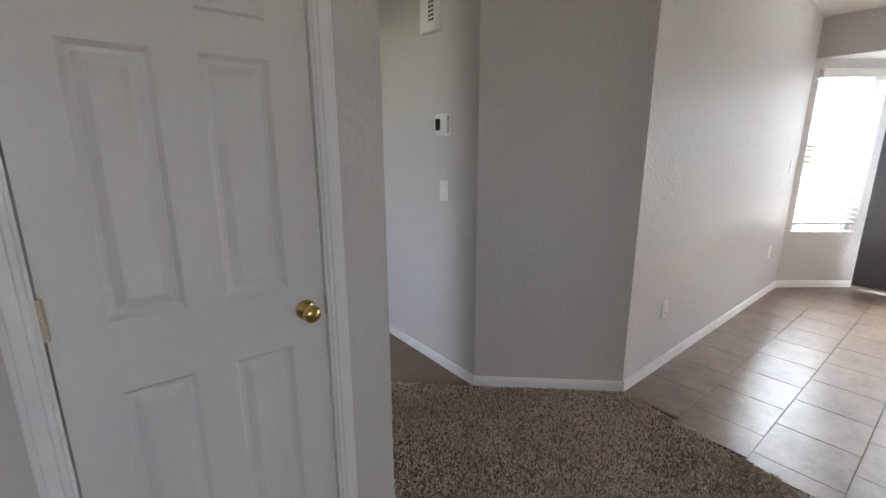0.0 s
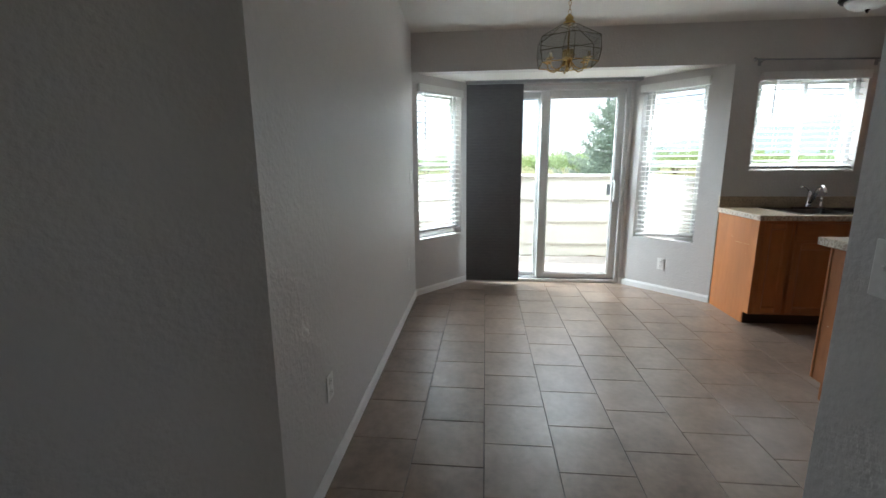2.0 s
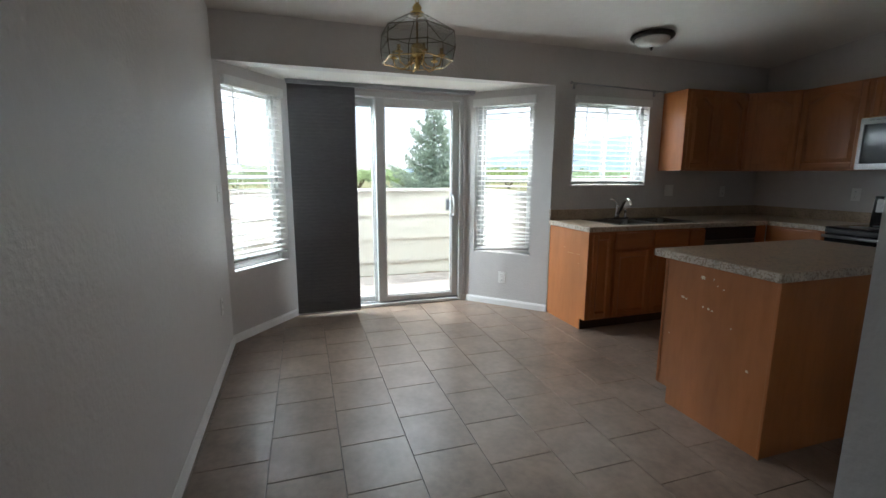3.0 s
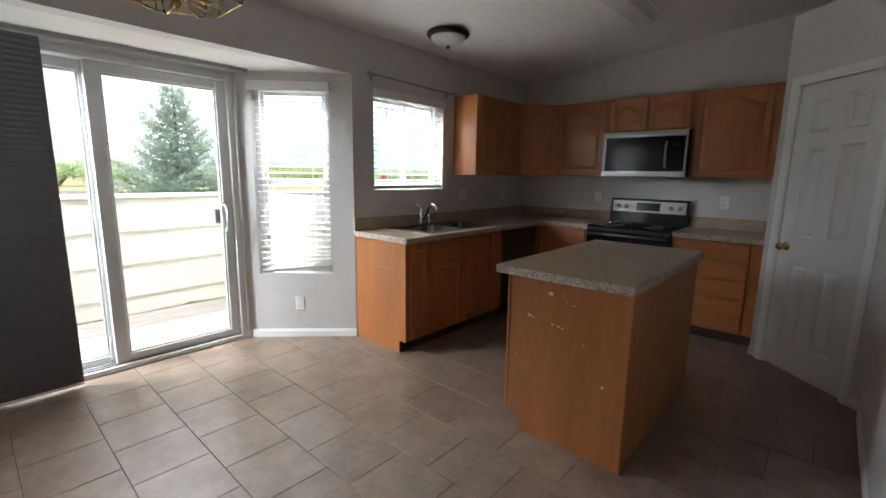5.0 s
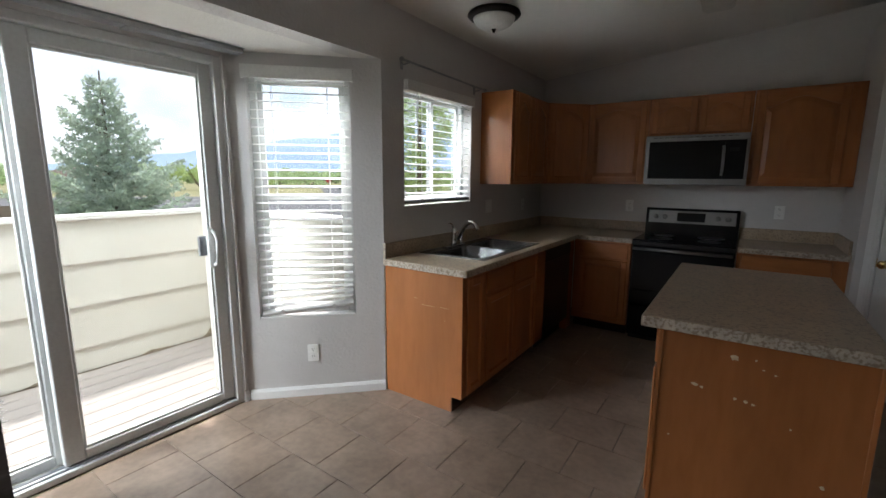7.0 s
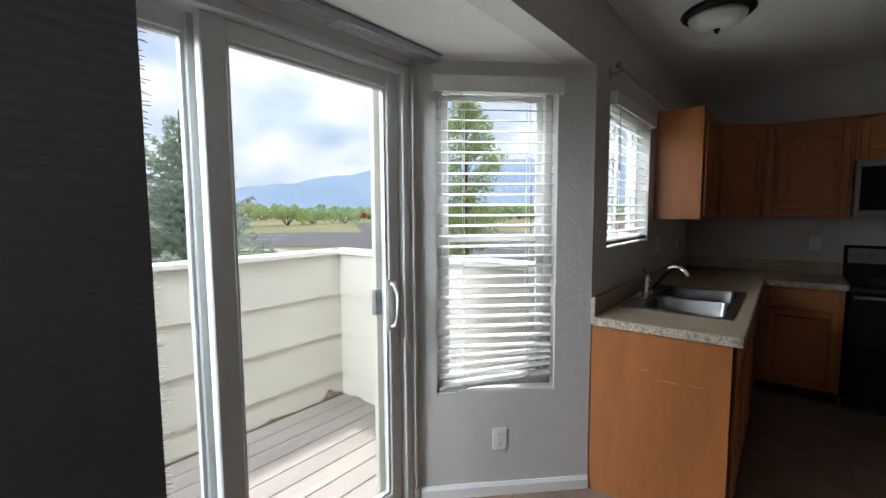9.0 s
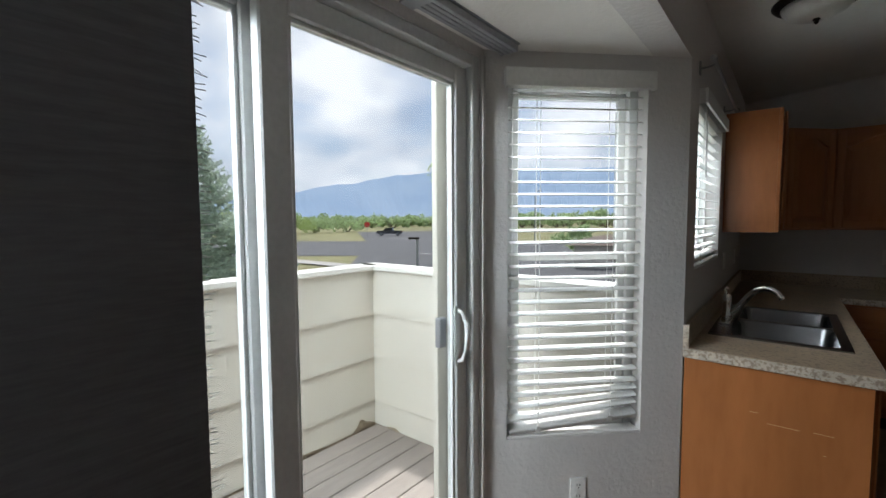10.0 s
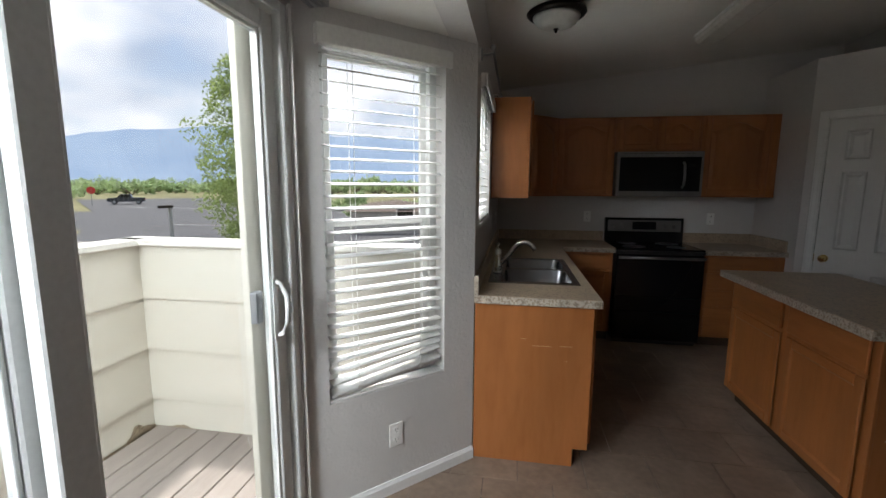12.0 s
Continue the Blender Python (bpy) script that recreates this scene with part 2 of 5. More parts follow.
M["roof"] = material("brown_shingles", (0.15, 0.115, 0.095), 0.95, var=0.15, scale=0.8, fine=5, fine_var=0.15, bump=0.5, bump_scale=12)
M["car"] = material("dark_blue_car_paint", (0.02, 0.026, 0.04), 0.25, var=0.02, coat=0.6)
M["tyre"] = material("tyre_rubber", (0.02, 0.02, 0.02), 0.85)
M["red"] = material("red_sign", (0.55, 0.04, 0.03), 0.5)
M["galv"] = material("galvanised_pole", (0.36, 0.37, 0.38), 0.5, 0.6)
M["chip"] = material("bare_chipped_patch", (0.72, 0.64, 0.50), 0.8, var=0.12, scale=60)
M["scratch"] = material("scratched_varnish", (0.55, 0.36, 0.20), 0.7)


def mountain_material():
    m = bpy.data.materials.new("hazy_blue_mountain")
    m.use_nodes = True
    nodes, links = m.node_tree.nodes, m.node_tree.links
    b = nodes["Principled BSDF"]
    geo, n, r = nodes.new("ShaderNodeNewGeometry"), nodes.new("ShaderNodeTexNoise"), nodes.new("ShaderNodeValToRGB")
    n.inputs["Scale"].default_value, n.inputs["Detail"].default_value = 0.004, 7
    # Distance haze is put into these blues and the weak emission below.
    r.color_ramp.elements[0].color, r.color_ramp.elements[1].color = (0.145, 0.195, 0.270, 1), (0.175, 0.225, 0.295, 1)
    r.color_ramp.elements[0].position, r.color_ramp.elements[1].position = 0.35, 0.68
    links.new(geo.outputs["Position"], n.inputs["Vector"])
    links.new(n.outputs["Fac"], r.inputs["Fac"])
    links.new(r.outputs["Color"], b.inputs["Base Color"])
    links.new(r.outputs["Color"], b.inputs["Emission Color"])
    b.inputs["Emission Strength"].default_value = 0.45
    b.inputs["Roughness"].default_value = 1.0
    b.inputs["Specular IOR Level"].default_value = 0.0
    return m


M["mountain"] = mountain_material()

# ---- helpers for building ----
def box(bm, x0, x1, y0, y1, z0, z1, bevel=0.0, seg=1):
    x0, x1, y0, y1, z0, z1 = min(x0, x1), max(x0, x1), min(y0, y1), max(y0, y1), min(z0, z1), max(z0, z1)
    vs = [bm.verts.new(p) for p in ((x0, y0, z0), (x1, y0, z0), (x1, y1, z0), (x0, y1, z0), (x0, y0, z1), (x1, y0, z1), (x1, y1, z1), (x0, y1, z1))]
    fs = [bm.faces.new([vs[i] for i in q]) for q in ((0, 3, 2, 1), (4, 5, 6, 7), (0, 1, 5, 4), (1, 2, 6, 5), (2, 3, 7, 6), (3, 0, 4, 7))]
    if bevel:
        es = list({e for f in fs for e in f.edges})
        bmesh.ops.bevel(bm, geom=es, offset=bevel, segments=seg, affect="EDGES", profile=0.6)
    return vs


def prism(bm, pts, z0, z1):
    """An upright prism over a counter-clockwise outline."""
    lo, hi = [bm.verts.new((x, y, z0)) for x, y in pts], [bm.verts.new((x, y, z1)) for x, y in pts]
    n = len(pts)
    bm.faces.new(lo[::-1])
    bm.faces.new(hi)
    for i in range(n):
        bm.faces.new((lo[i], lo[(i + 1) % n], hi[(i + 1) % n], hi[i]))


def spin(bm, profile, n=24, centre=(0, 0, 0), axis="z"):
    """A turned shape: profile of (radius, height)."""
    rings = []
    for r, h in profile:
        ring = []
        for k in range(n):
            a = 2 * math.pi * k / n
            c, s = r * math.cos(a), r * math.sin(a)
            p = (c, s, h) if axis == "z" else ((h, c, s) if axis == "x" else (s, h, c))
            ring.append(bm.verts.new(Vector(p) + Vector(centre)))
        rings.append(ring)
    for a, b in zip(rings, rings[1:]):
        for k in range(n):
            bm.faces.new((a[k], a[(k + 1) % n], b[(k + 1) % n], b[k]))
    for ring, flip in ((rings[0], True), (rings[-1], False)):
        if len(ring) > 2:
            bm.faces.new(ring[::-1] if flip else ring)


def tube(bm, pts, r, n=8, taper=None):
    pts = [Vector(p) for p in pts]
    rings = []
    for i, p in enumerate(pts):
        d = (pts[min(i + 1, len(pts) - 1)] - pts[max(i - 1, 0)]).normalized()
        u = d.cross(Vector((0, 0, 1)) if abs(d.z) < 0.9 else Vector((1, 0, 0))).normalized()
        w = d.cross(u)
        rr = r if taper is None else r + (taper - r) * i / (len(pts) - 1)
        rings.append([bm.verts.new(p + rr * (math.cos(2 * math.pi * k / n) * u + math.sin(2 * math.pi * k / n) * w)) for k in range(n)])
    for a, b in zip(rings, rings[1:]):
        for k in range(n):
            bm.faces.new((a[k], a[(k + 1) % n], b[(k + 1) % n], b[k]))
    bm.faces.new(rings[0][::-1])
    bm.faces.new(rings[-1])


def link(name, bm, mat, parent=None, label="", smooth=False):
    me = bpy.data.meshes.new(name)
    bmesh.ops.recalc_face_normals(bm, faces=bm.faces)
    bm.to_mesh(me)
    bm.free()
    me.materials.append(M[mat] if isinstance(mat, str) else mat)
    if smooth:
        for p in me.polygons:
            p.use_smooth = True
    ob = new(name, me)
    if parent is not None:
        ob.parent = parent
    if label:
        tagged(ob, label)
    return ob


def part(name, bm, mat, parent, label="", smooth=False):
    return link(name, bm, mat, parent, label, smooth)


def boxpart(name, dims, mat, parent, bevel=0.0, label="", seg=1):
    bm = bmesh.new()
    box(bm, *dims, bevel=bevel, seg=seg)
    return part(name, bm, mat, parent, label)


def thing(name, m, label, category="", group="", kind=""):
    e = new(name)
    e.empty_display_size = 0.1
    e.matrix_world = m
    return tagged(e, label, category, group, kind)


def structure(name, bm, mat, label):
    return tagged(link(name, bm, mat), label, kind="structure")


def again(ob, loc, parent=None):
    """Another object on the same mesh."""
    o = new(ob.name.split(".")[0], ob.data)
    o.parent = parent if parent is not None else ob.parent
    o.matrix_basis = loc if isinstance(loc, Matrix) else Matrix.Translation(loc)
    return o


def ceil_z(x):
    return 2.49 + 0.10 * (5.85 - x)


HIGH = 9.0


def wall(name, p0, p1, th, label, z0=0.0, z1=HIGH, holes=(), mat="wall"):
    """A wall whose room face runs from p0 to p1; thickness to the right of that way (left if th is negative). holes: (from, to, low, high) along it."""
    p0, p1 = Vector(p0), Vector(p1)
    d = p1 - p0
    length = d.length
    d.normalize()
    nrm = Vector((d.y, -d.x)) * th
    bm = bmesh.new()
    cuts = sorted({0.0, length, *(h[0] for h in holes), *(h[1] for h in holes)})
    for a, b in zip(cuts, cuts[1:]):
        gaps = [h for h in holes if h[0] <= a + 1e-6 and h[1] >= b - 1e-6]
        spans = [(z0, z1)] if not gaps else [s for s in ((z0, gaps[0][2]), (gaps[0][3], z1)) if s[1] - s[0] > 1e-4]
        for lo, hi in spans:
            q = [p0 + d * a, p0 + d * b, p0 + d * b + nrm, p0 + d * a + nrm]
            prism(bm, [(v.x, v.y) for v in q], lo, hi)
    for v in bm.verts:
        if v.co.z > 8.0:
            v.co.z = ceil_z(v.co.x) + 0.06
    return structure(name, bm, mat, label)


def skirting(p0, p1, side=1, h=0.068, t=0.012, z=0.0):
    """A baseboard along a wall face, standing out to the left of the way from p0 to p1."""
    p0, p1 = Vector(p0), Vector(p1)
    d = (p1 - p0)
    length = d.length
    ang = math.degrees(math.atan2(d.y, d.x))
    bm = bmesh.new()
    prof = [(0, 0), (t * side, 0), (t * side, h * 0.72), (t * 0.55 * side, h * 0.90), (t * 0.4 * side, h), (0, h)]
    a, b = [bm.verts.new((0, y, zz)) for y, zz in prof], [bm.verts.new((length, y, zz)) for y, zz in prof]
    bm.faces.new(a), bm.faces.new(b[::-1])
    for i in range(len(prof)):
        j = (i + 1) % len(prof)
        bm.faces.new((a[i], a[j], b[j], b[i]))
    ob = structure("baseboard", bm, "trim", "white painted wooden baseboard along the wall foot")
    ob.matrix_world = pose(p0.x, p0.y, z, 0, 0, ang)
    return ob


def slab(bm, xs, ys, keep, z0, z1):
    """One closed plate over those cells of a grid for which keep(i, j) holds."""
    seen = {}
    def vert(i, j, z):
        if (i, j, z) not in seen:
            seen[i, j, z] = bm.verts.new((xs[i], ys[j], z))
        return seen[i, j, z]
    cells = {(i, j) for i in range(len(xs) - 1) for j in range(len(ys) - 1) if keep(i, j)}
    for i, j in cells:
        q = ((i, j), (i + 1, j), (i + 1, j + 1), (i, j + 1))
        bm.faces.new([vert(*c, z1) for c in q])
        bm.faces.new([vert(*c, z0) for c in q[::-1]])
        for k, (di, dj) in enumerate(((0, -1), (1, 0), (0, 1), (-1, 0))):
            if (i + di, j + dj) not in cells:
                a, b = q[k], q[(k + 1) % 4]
                bm.faces.new((vert(*a, z0), vert(*b, z0), vert(*b, z1), vert(*a, z1)))

# ---- structure ----
NEAR_Y = 1.57
A_R, B_R = (5.85, -1.21), (6.48, -0.585)     # bay, kitchen side
B_L, A_L = (6.48, 1.12), (5.85, 1.62)       # bay, far side
DOOR_Y0, DOOR_Y1, DOOR_Z = -0.555, 1.10, 2.112

wall("wall_east", (5.85, -3.85), A_R, 0.15, "greige painted kitchen wall with a window over the sink", holes=[(1.56, 2.426, 1.235, 2.06)])
wall("wall_bay_right", A_R, B_R, 0.15, "greige angled bay wall with a tall window", z1=2.45, holes=[(0.19, 0.79, 0.54, 2.065)])
wall("wall_bay_front", B_R, B_L, 0.15, "greige bay wall round the sliding glass door", z1=2.45, holes=[(0.03, 1.685, 0.0, DOOR_Z)])
wall("wall_bay_left", B_L, A_L, 0.15, "greige angled bay wall with a tall window", z1=2.45, holes=[(0.11, 0.74, 0.56, 2.05)])
wall("wall_north", A_L, (2.843, NEAR_Y), 0.15, "long greige textured wall beside the dining area")
wall("wall_corner", (2.843, NEAR_Y), (2.22, 2.15), 0.12, "greige angled wall between dining area and hall")
wall("wall_hall_east", (2.22, 2.15), (2.25, 4.05), 0.12, "greige hall wall with a thermostat")
wall("wall_hall_return", (2.25, 4.05), (3.3, 4.05), 0.12, "greige wall at the hall's turn")
wall("wall_hall_end", (3.3, 4.85), (1.36, 4.85), 0.12, "greige wall at the end of the hall", holes=[(0.62, 1.36, 0.0, 2.05)])
wall("wall_hall_side", (3.3, 4.05), (3.3, 4.85), 0.12, "greige wall closing the hall")
wall("wall_hall_west", (1.36, 4.85), (1.36, 1.672), 0.12, "greige hall wall with a bedroom doorway", holes=[(1.58, 2.38, 0.0, 2.05)])
wall("wall_closet", (1.24, 1.672), (-3.4, 1.672), 0.12, "greige wall with a white closet door", holes=[(0.082, 0.768, 0.0, 2.05)])
wall("wall_south", (5.85, -3.85), (2.4, -3.85), -0.15, "greige kitchen wall behind the range")
wall("wall_kitchen_west", (2.66, -3.85), (2.66, 0.14), -0.12, "greige wall end beside the kitchen")
wall("wall_entry", (2.54, 0.14), (1.80, 0.14), -0.12, "greige wall with a light switch")
wall("wall_living_east", (1.80, 0.02), (1.80, -3.4), -0.12, "greige living room wall")
wall("wall_living_south", (1.80, -3.4), (-3.4, -3.4), -0.15, "greige living room wall with a window", holes=[(1.7, 3.5, 0.7, 2.1)])
wall("wall_living_west", (-3.4, -3.4), (-3.4, 1.672), -0.15, "greige living room wall")
wall("wall_bedroom_north", (1.24, 4.85), (-1.6, 4.85), 0.12, "plain bedroom wall")
wall("wall_bedroom_west", (-1.6, 4.85), (-1.6, 1.792), 0.12, "plain bedroom wall with a window", holes=[(1.2, 2.6, 0.7, 2.1)])
wall("wall_far_room", (3.42, 6.6), (1.2, 6.6), 0.12, "plain wall of the far room")
wall("wall_far_room_side", (1.2, 4.97), (1.2, 6.6), -0.12, "plain wall of the far room")
wall("wall_far_room_east", (3.42, 4.85), (3.42, 6.6), 0.12, "plain wall of the far room")

# corner pantry, lower than the vault
wall("wall_pantry_side", (3.28, -3.85), (3.28, -3.13), -0.11, "greige pantry wall", z1=2.51)
PA, PB = (3.28, -3.13), (2.66, -2.53)
wall("wall_pantry", PA, PB, -0.11, "greige angled pantry wall round a white door", z1=2.51, holes=[(0.11, 0.75, 0.0, 2.045)])
bm = bmesh.new()
prism(bm, [(2.66, -3.85), (3.165, -3.85), (3.165, -3.17), (2.66, -2.69)], 2.44, 2.506)
structure("pantry_lid", bm, "wall", "greige top of the pantry below the vault")

# header over the bay and the bay's ceiling
bm = bmesh.new()
prism(bm, [(5.85, -1.21), (5.97, -1.21), (5.97, 1.62), (5.85, 1.62)], 2.15, 2.55)
structure("bay_header", bm, "wall", "greige header above the bay")
bm = bmesh.new()
prism(bm, [(5.972, -1.10), (6.49, -0.59), (6.49, 1.125), (5.972, 1.55)], 2.152, 2.45)
structure("bay_ceiling", bm, "ceiling", "pale painted bay ceiling")

# vaulted ceiling
bm = bmesh.new()
box(bm, -3.6, 5.99, -4.02, 6.8, 0.0, 0.16)
for v in bm.verts:
    v.co.z += ceil_z(v.co.x)
structure("ceiling", bm, "ceiling", "pale textured ceiling that slopes up from the windows")
# Unseen slab, added to keep direct sun off the door and floor.
bm = bmesh.new()
box(bm, 5.99, 7.62, -0.95, 1.45, 2.56, 2.72)
structure("roof_eave", bm, "cap", "added unseen slab that keeps sun off the patio door")

# floors
bm = bmesh.new()
box(bm, -3.55, 2.6, -3.55, 1.85, -0.2, -0.006)
box(bm, 2.6, 5.98, -4.0, 1.75, -0.2, -0.006)
prism(bm, [(5.98, -1.15), (6.62, -0.62), (6.62, 1.15), (5.98, 1.6)], -0.2, -0.006)
box(bm, -1.7, 2.6, 1.85, 4.97, -0.2, -0.006)
box(bm, 2.6, 3.42, 4.0, 4.97, -0.2, -0.006)
box(bm, 1.1, 3.5, 4.97, 6.7, -0.2, -0.006)
floor_base = structure("floor_slab", bm, "grout", "floor slab under tile and carpet")
CARPET = [(-3.42, -3.42), (1.82, -3.42), (1.82, 0.12), (2.655, 0.12), (2.705, 0.70), (2.838, 1.55), (2.86, 1.60), (2.26, 2.19), (2.28, 4.0), (3.35, 4.0), (3.35, 6.62), (1.15, 6.62), (1.15, 4.9), (-1.62, 4.9), (-1.62, 1.75), (-3.42, 1.70)]
bm = bmesh.new()
prism(bm, CARPET, -0.005, 0.006)
structure("carpet", bm, "carpet", "brown flecked cut-pile carpet")

# baseboards
skirting((2.85, NEAR_Y), (5.85, 1.62), -1)
skirting((2.843, NEAR_Y), (2.22, 2.15), 1)
skirting((2.22, 2.15), (2.25, 4.05), 1)
skirting(A_R, (6.47, -0.595), 1)
skirting((6.47, 1.128), A_L, 1)
skirting((6.48, -0.583), (6.48, -0.557), 1)
skirting((2.66, -2.40), (2.66, 0.14), -1)
skirting((2.66, 0.14), (1.8, 0.14), -1)
skirting((-3.4, 1.672), (0.42, 1.672), -1)
skirting((1.25, 1.672), (1.36, 1.672), -1)
skirting((1.36, 1.672), (1.36, 2.46), -1)
skirting((3.28, -3.24), PA, -1)
skirting((2.72, -2.588), PB, 1)


# ---- windows, doors and blinds ----
def window(name, m, w, h, label, slider=False, depth=0.15):
    """A vinyl window in its opening: origin at the middle of the sill's room edge, y to the outside."""
    win = thing(name, m, label, kind="structure")
    f0, f1, b = depth - 0.075, depth - 0.01, 0.042
    bm = bmesh.new()
    for d in ((-w / 2, -w / 2 + b, f0, f1, 0, h), (w / 2 - b, w / 2, f0, f1, 0, h), (-w / 2 + b, w / 2 - b, f0, f1, h - b, h), (-w / 2 + b, w / 2 - b, f0, f1, 0, b)):
        box(bm, *d, bevel=0.004)
    part("window_frame", bm, "vinyl", win)
    bm = bmesh.new()
    box(bm, -w / 2 + 0.002, w / 2 - 0.002, 0.002, f0, -0.001, 0.012, bevel=0.003)
    part("window_sill", bm, "wall", win)
    i0, i1 = f0 + 0.012, f1 - 0.012
    if slider:
        spans = [(-w / 2 + b, 0.02, 0.0), (-0.02, w / 2 - b, 0.016)]
        sashes = [(x0, x1, b, h - b, o) for x0, x1, o in spans]
    else:
        mid = h * 0.505
        sashes = [(-w / 2 + b, w / 2 - b, b, mid + 0.018, 0.0), (-w / 2 + b, w / 2 - b, mid - 0.018, h - b, 0.016)]
    for x0, x1, z0, z1, o in sashes:
        bm = bmesh.new()
        s = 0.032
        y0, y1 = i0 + o, i0 + o + 0.022
        for d in ((x0, x0 + s, y0, y1, z0, z1), (x1 - s, x1, y0, y1, z0, z1), (x0 + s, x1 - s, y0, y1, z1 - s, z1), (x0 + s, x1 - s, y0, y1, z0, z0 + s)):
            box(bm, *d, bevel=0.003)
        sash = part("sash", bm, "vinyl", win)
        g = boxpart("pane", (x0 + s - 0.004, x1 - s + 0.004, y0 + 0.008, y0 + 0.012, z0 + s - 0.004, z1 - s + 0.004), "glass", sash)
        g.visible_shadow = False
    return win


def blind(m, w, h, label, crooked=0.0, tilt=14.0, pitch=0.0505, wand=True, valance=0.06, over=0.0):
    """A slatted blind in a window recess: origin at the middle of the recess's top, y to the outside."""
    bl = thing("venetian_blind", m, label, "window blind", "blinds in the dining area and kitchen")
    bm = bmesh.new()
    v = w + 2 * over
    box(bm, -v / 2, v / 2, -0.036, -0.024, -valance, 0.014, bevel=0.004, seg=2)
    box(bm, -v / 2 - 0.001, -v / 2 + 0.010, -0.0235, 0.03 if over == 0 else -0.001, -valance, 0.014, bevel=0.003)
    box(bm, v / 2 - 0.010, v / 2 + 0.001, -0.0235, 0.03 if over == 0 else -0.001, -valance, 0.014, bevel=0.003)
    part("valance", bm, "slat", bl)
    boxpart("headrail", (-w / 2 + 0.006, w / 2 - 0.006, 0.006, 0.052, -0.045, -0.004), "slat", bl, 0.003)
    n = int((h - valance - 0.03) / pitch)
    bm = bmesh.new()
    sw, hw = 0.040, w / 2 - 0.012
    rows = []
    for k in range(5):
        u = k / 4 - 0.5
        zz = 0.004 * (1 - (2 * u) ** 2)
        rows.append([bm.verts.new((x, u * sw, zz + dz)) for x in (-hw, hw) for dz in (0.0, 0.0028)])
    for a, b in zip(rows, rows[1:]):
        bm.faces.new((a[0], b[0], b[2], a[2])), bm.faces.new((a[1], a[3], b[3], b[1]))
        bm.faces.new((a[0], a[1], b[1], b[0])), bm.faces.new((a[2], b[2], b[3], a[3]))
    for r in (rows[0], rows[-1]):
        bm.faces.new((r[0], r[1], r[3], r[2]))
    first = None
    for k in range(n):
        z = -valance - 0.022 - k * pitch
        tail = max(0.0, (k - n + 4) / 3.0)
        lean = math.degrees(math.atan2(crooked * tail, w))
        wob = 0.6 * math.sin(k * 2.3) * 0.4
        mm = pose(0, 0.030, z + crooked * tail * 0.5, tilt + wob, -lean, 0)
        if first is None:
            first = part("slat", bm, "slat", bl)
            first.matrix_basis = mm
        else:
            again(first, mm)
    zb = -valance - 0.022 - n * pitch + crooked * 0.5
    lean = math.degrees(math.atan2(crooked, w))
    r = boxpart("bottom_rail", (-w / 2 + 0.01, w / 2 - 0.01, -0.025, 0.025, -0.012, 0.012), "rail_grey", bl, 0.004, "dusty white bottom rail")
    r.matrix_basis = pose(0, 0.030, zb, 20, -lean, 0)
    for x in (-w * 0.27, w * 0.27):
        for y in (0.004, 0.056):
            bm = bmesh.new()
            tube(bm, [(x, y, -0.04), (x, y, zb + math.tan(radians(lean)) * x)], 0.0015, 5)
            part("ladder_cord", bm, "cord", bl)
        bm = bmesh.new()
        box(bm, x - 0.012, x + 0.012, -0.001, 0.003, zb - 0.016 + math.tan(radians(lean)) * x, zb + 0.012 + math.tan(radians(lean)) * x, bevel=0.003)
        part("cord_clip", bm, "rail_grey", bl)
    if wand:
        bm = bmesh.new()
        tube(bm, [(-w * 0.36, -0.018, -0.05), (-w * 0.36, -0.020, -0.05 - h * 0.42)], 0.004, 6)
        part("tilt_wand", bm, "rail_grey", bl)
    return bl


def facing(p, q, s, z):
    """The pose at a distance s along a wall face from p to q, with y to the right of that way (outside)."""
    p, q = Vector(p), Vector(q)
    d = (q - p).normalized()
    c = p + d * s
    return pose(c.x, c.y, z, 0, 0, math.degrees(math.atan2(d.y, d.x)) + 180)


window("window_1", facing((5.85, -3.85), A_R, 1.993, 1.235), 0.866, 0.825, "white vinyl sliding window above the sink", slider=True)
window("window_2", facing(A_R, B_R, 0.49, 0.54), 0.60, 1.525, "tall white vinyl bay window beside the cabinets")
window("window_3", facing(B_L, A_L, 0.425, 0.56), 0.63, 1.49, "tall white vinyl bay window beside the long wall")
for nm, p, q, s, w, z, h in (("window_4", (1.80, -3.4), (-3.4, -3.4), 2.6, 1.8, 0.7, 1.4),):
    d = (Vector(q) - Vector(p)).normalized()
    c = Vector(p) + d * s
    window(nm, pose(c.x, c.y, z, 0, 0, math.degrees(math.atan2(d.y, d.x))), w, h, "white vinyl living room window", slider=True)

blind(facing((5.85, -3.85), A_R, 1.993, 2.06), 0.862, 0.80, "white slatted blind lowered over the sink window", valance=0.055, tilt=12.0)
blind(facing(A_R, B_R, 0.49, 2.065), 0.596, 1.52, "white slatted blind with a crooked bottom rail in the bay", crooked=0.055, over=0.02, tilt=12.0, wand=False)
blind(facing(B_L, A_L, 0.425, 2.05), 0.626, 1.42, "white slatted blind hanging in the bay window", over=0.0, tilt=12.0)


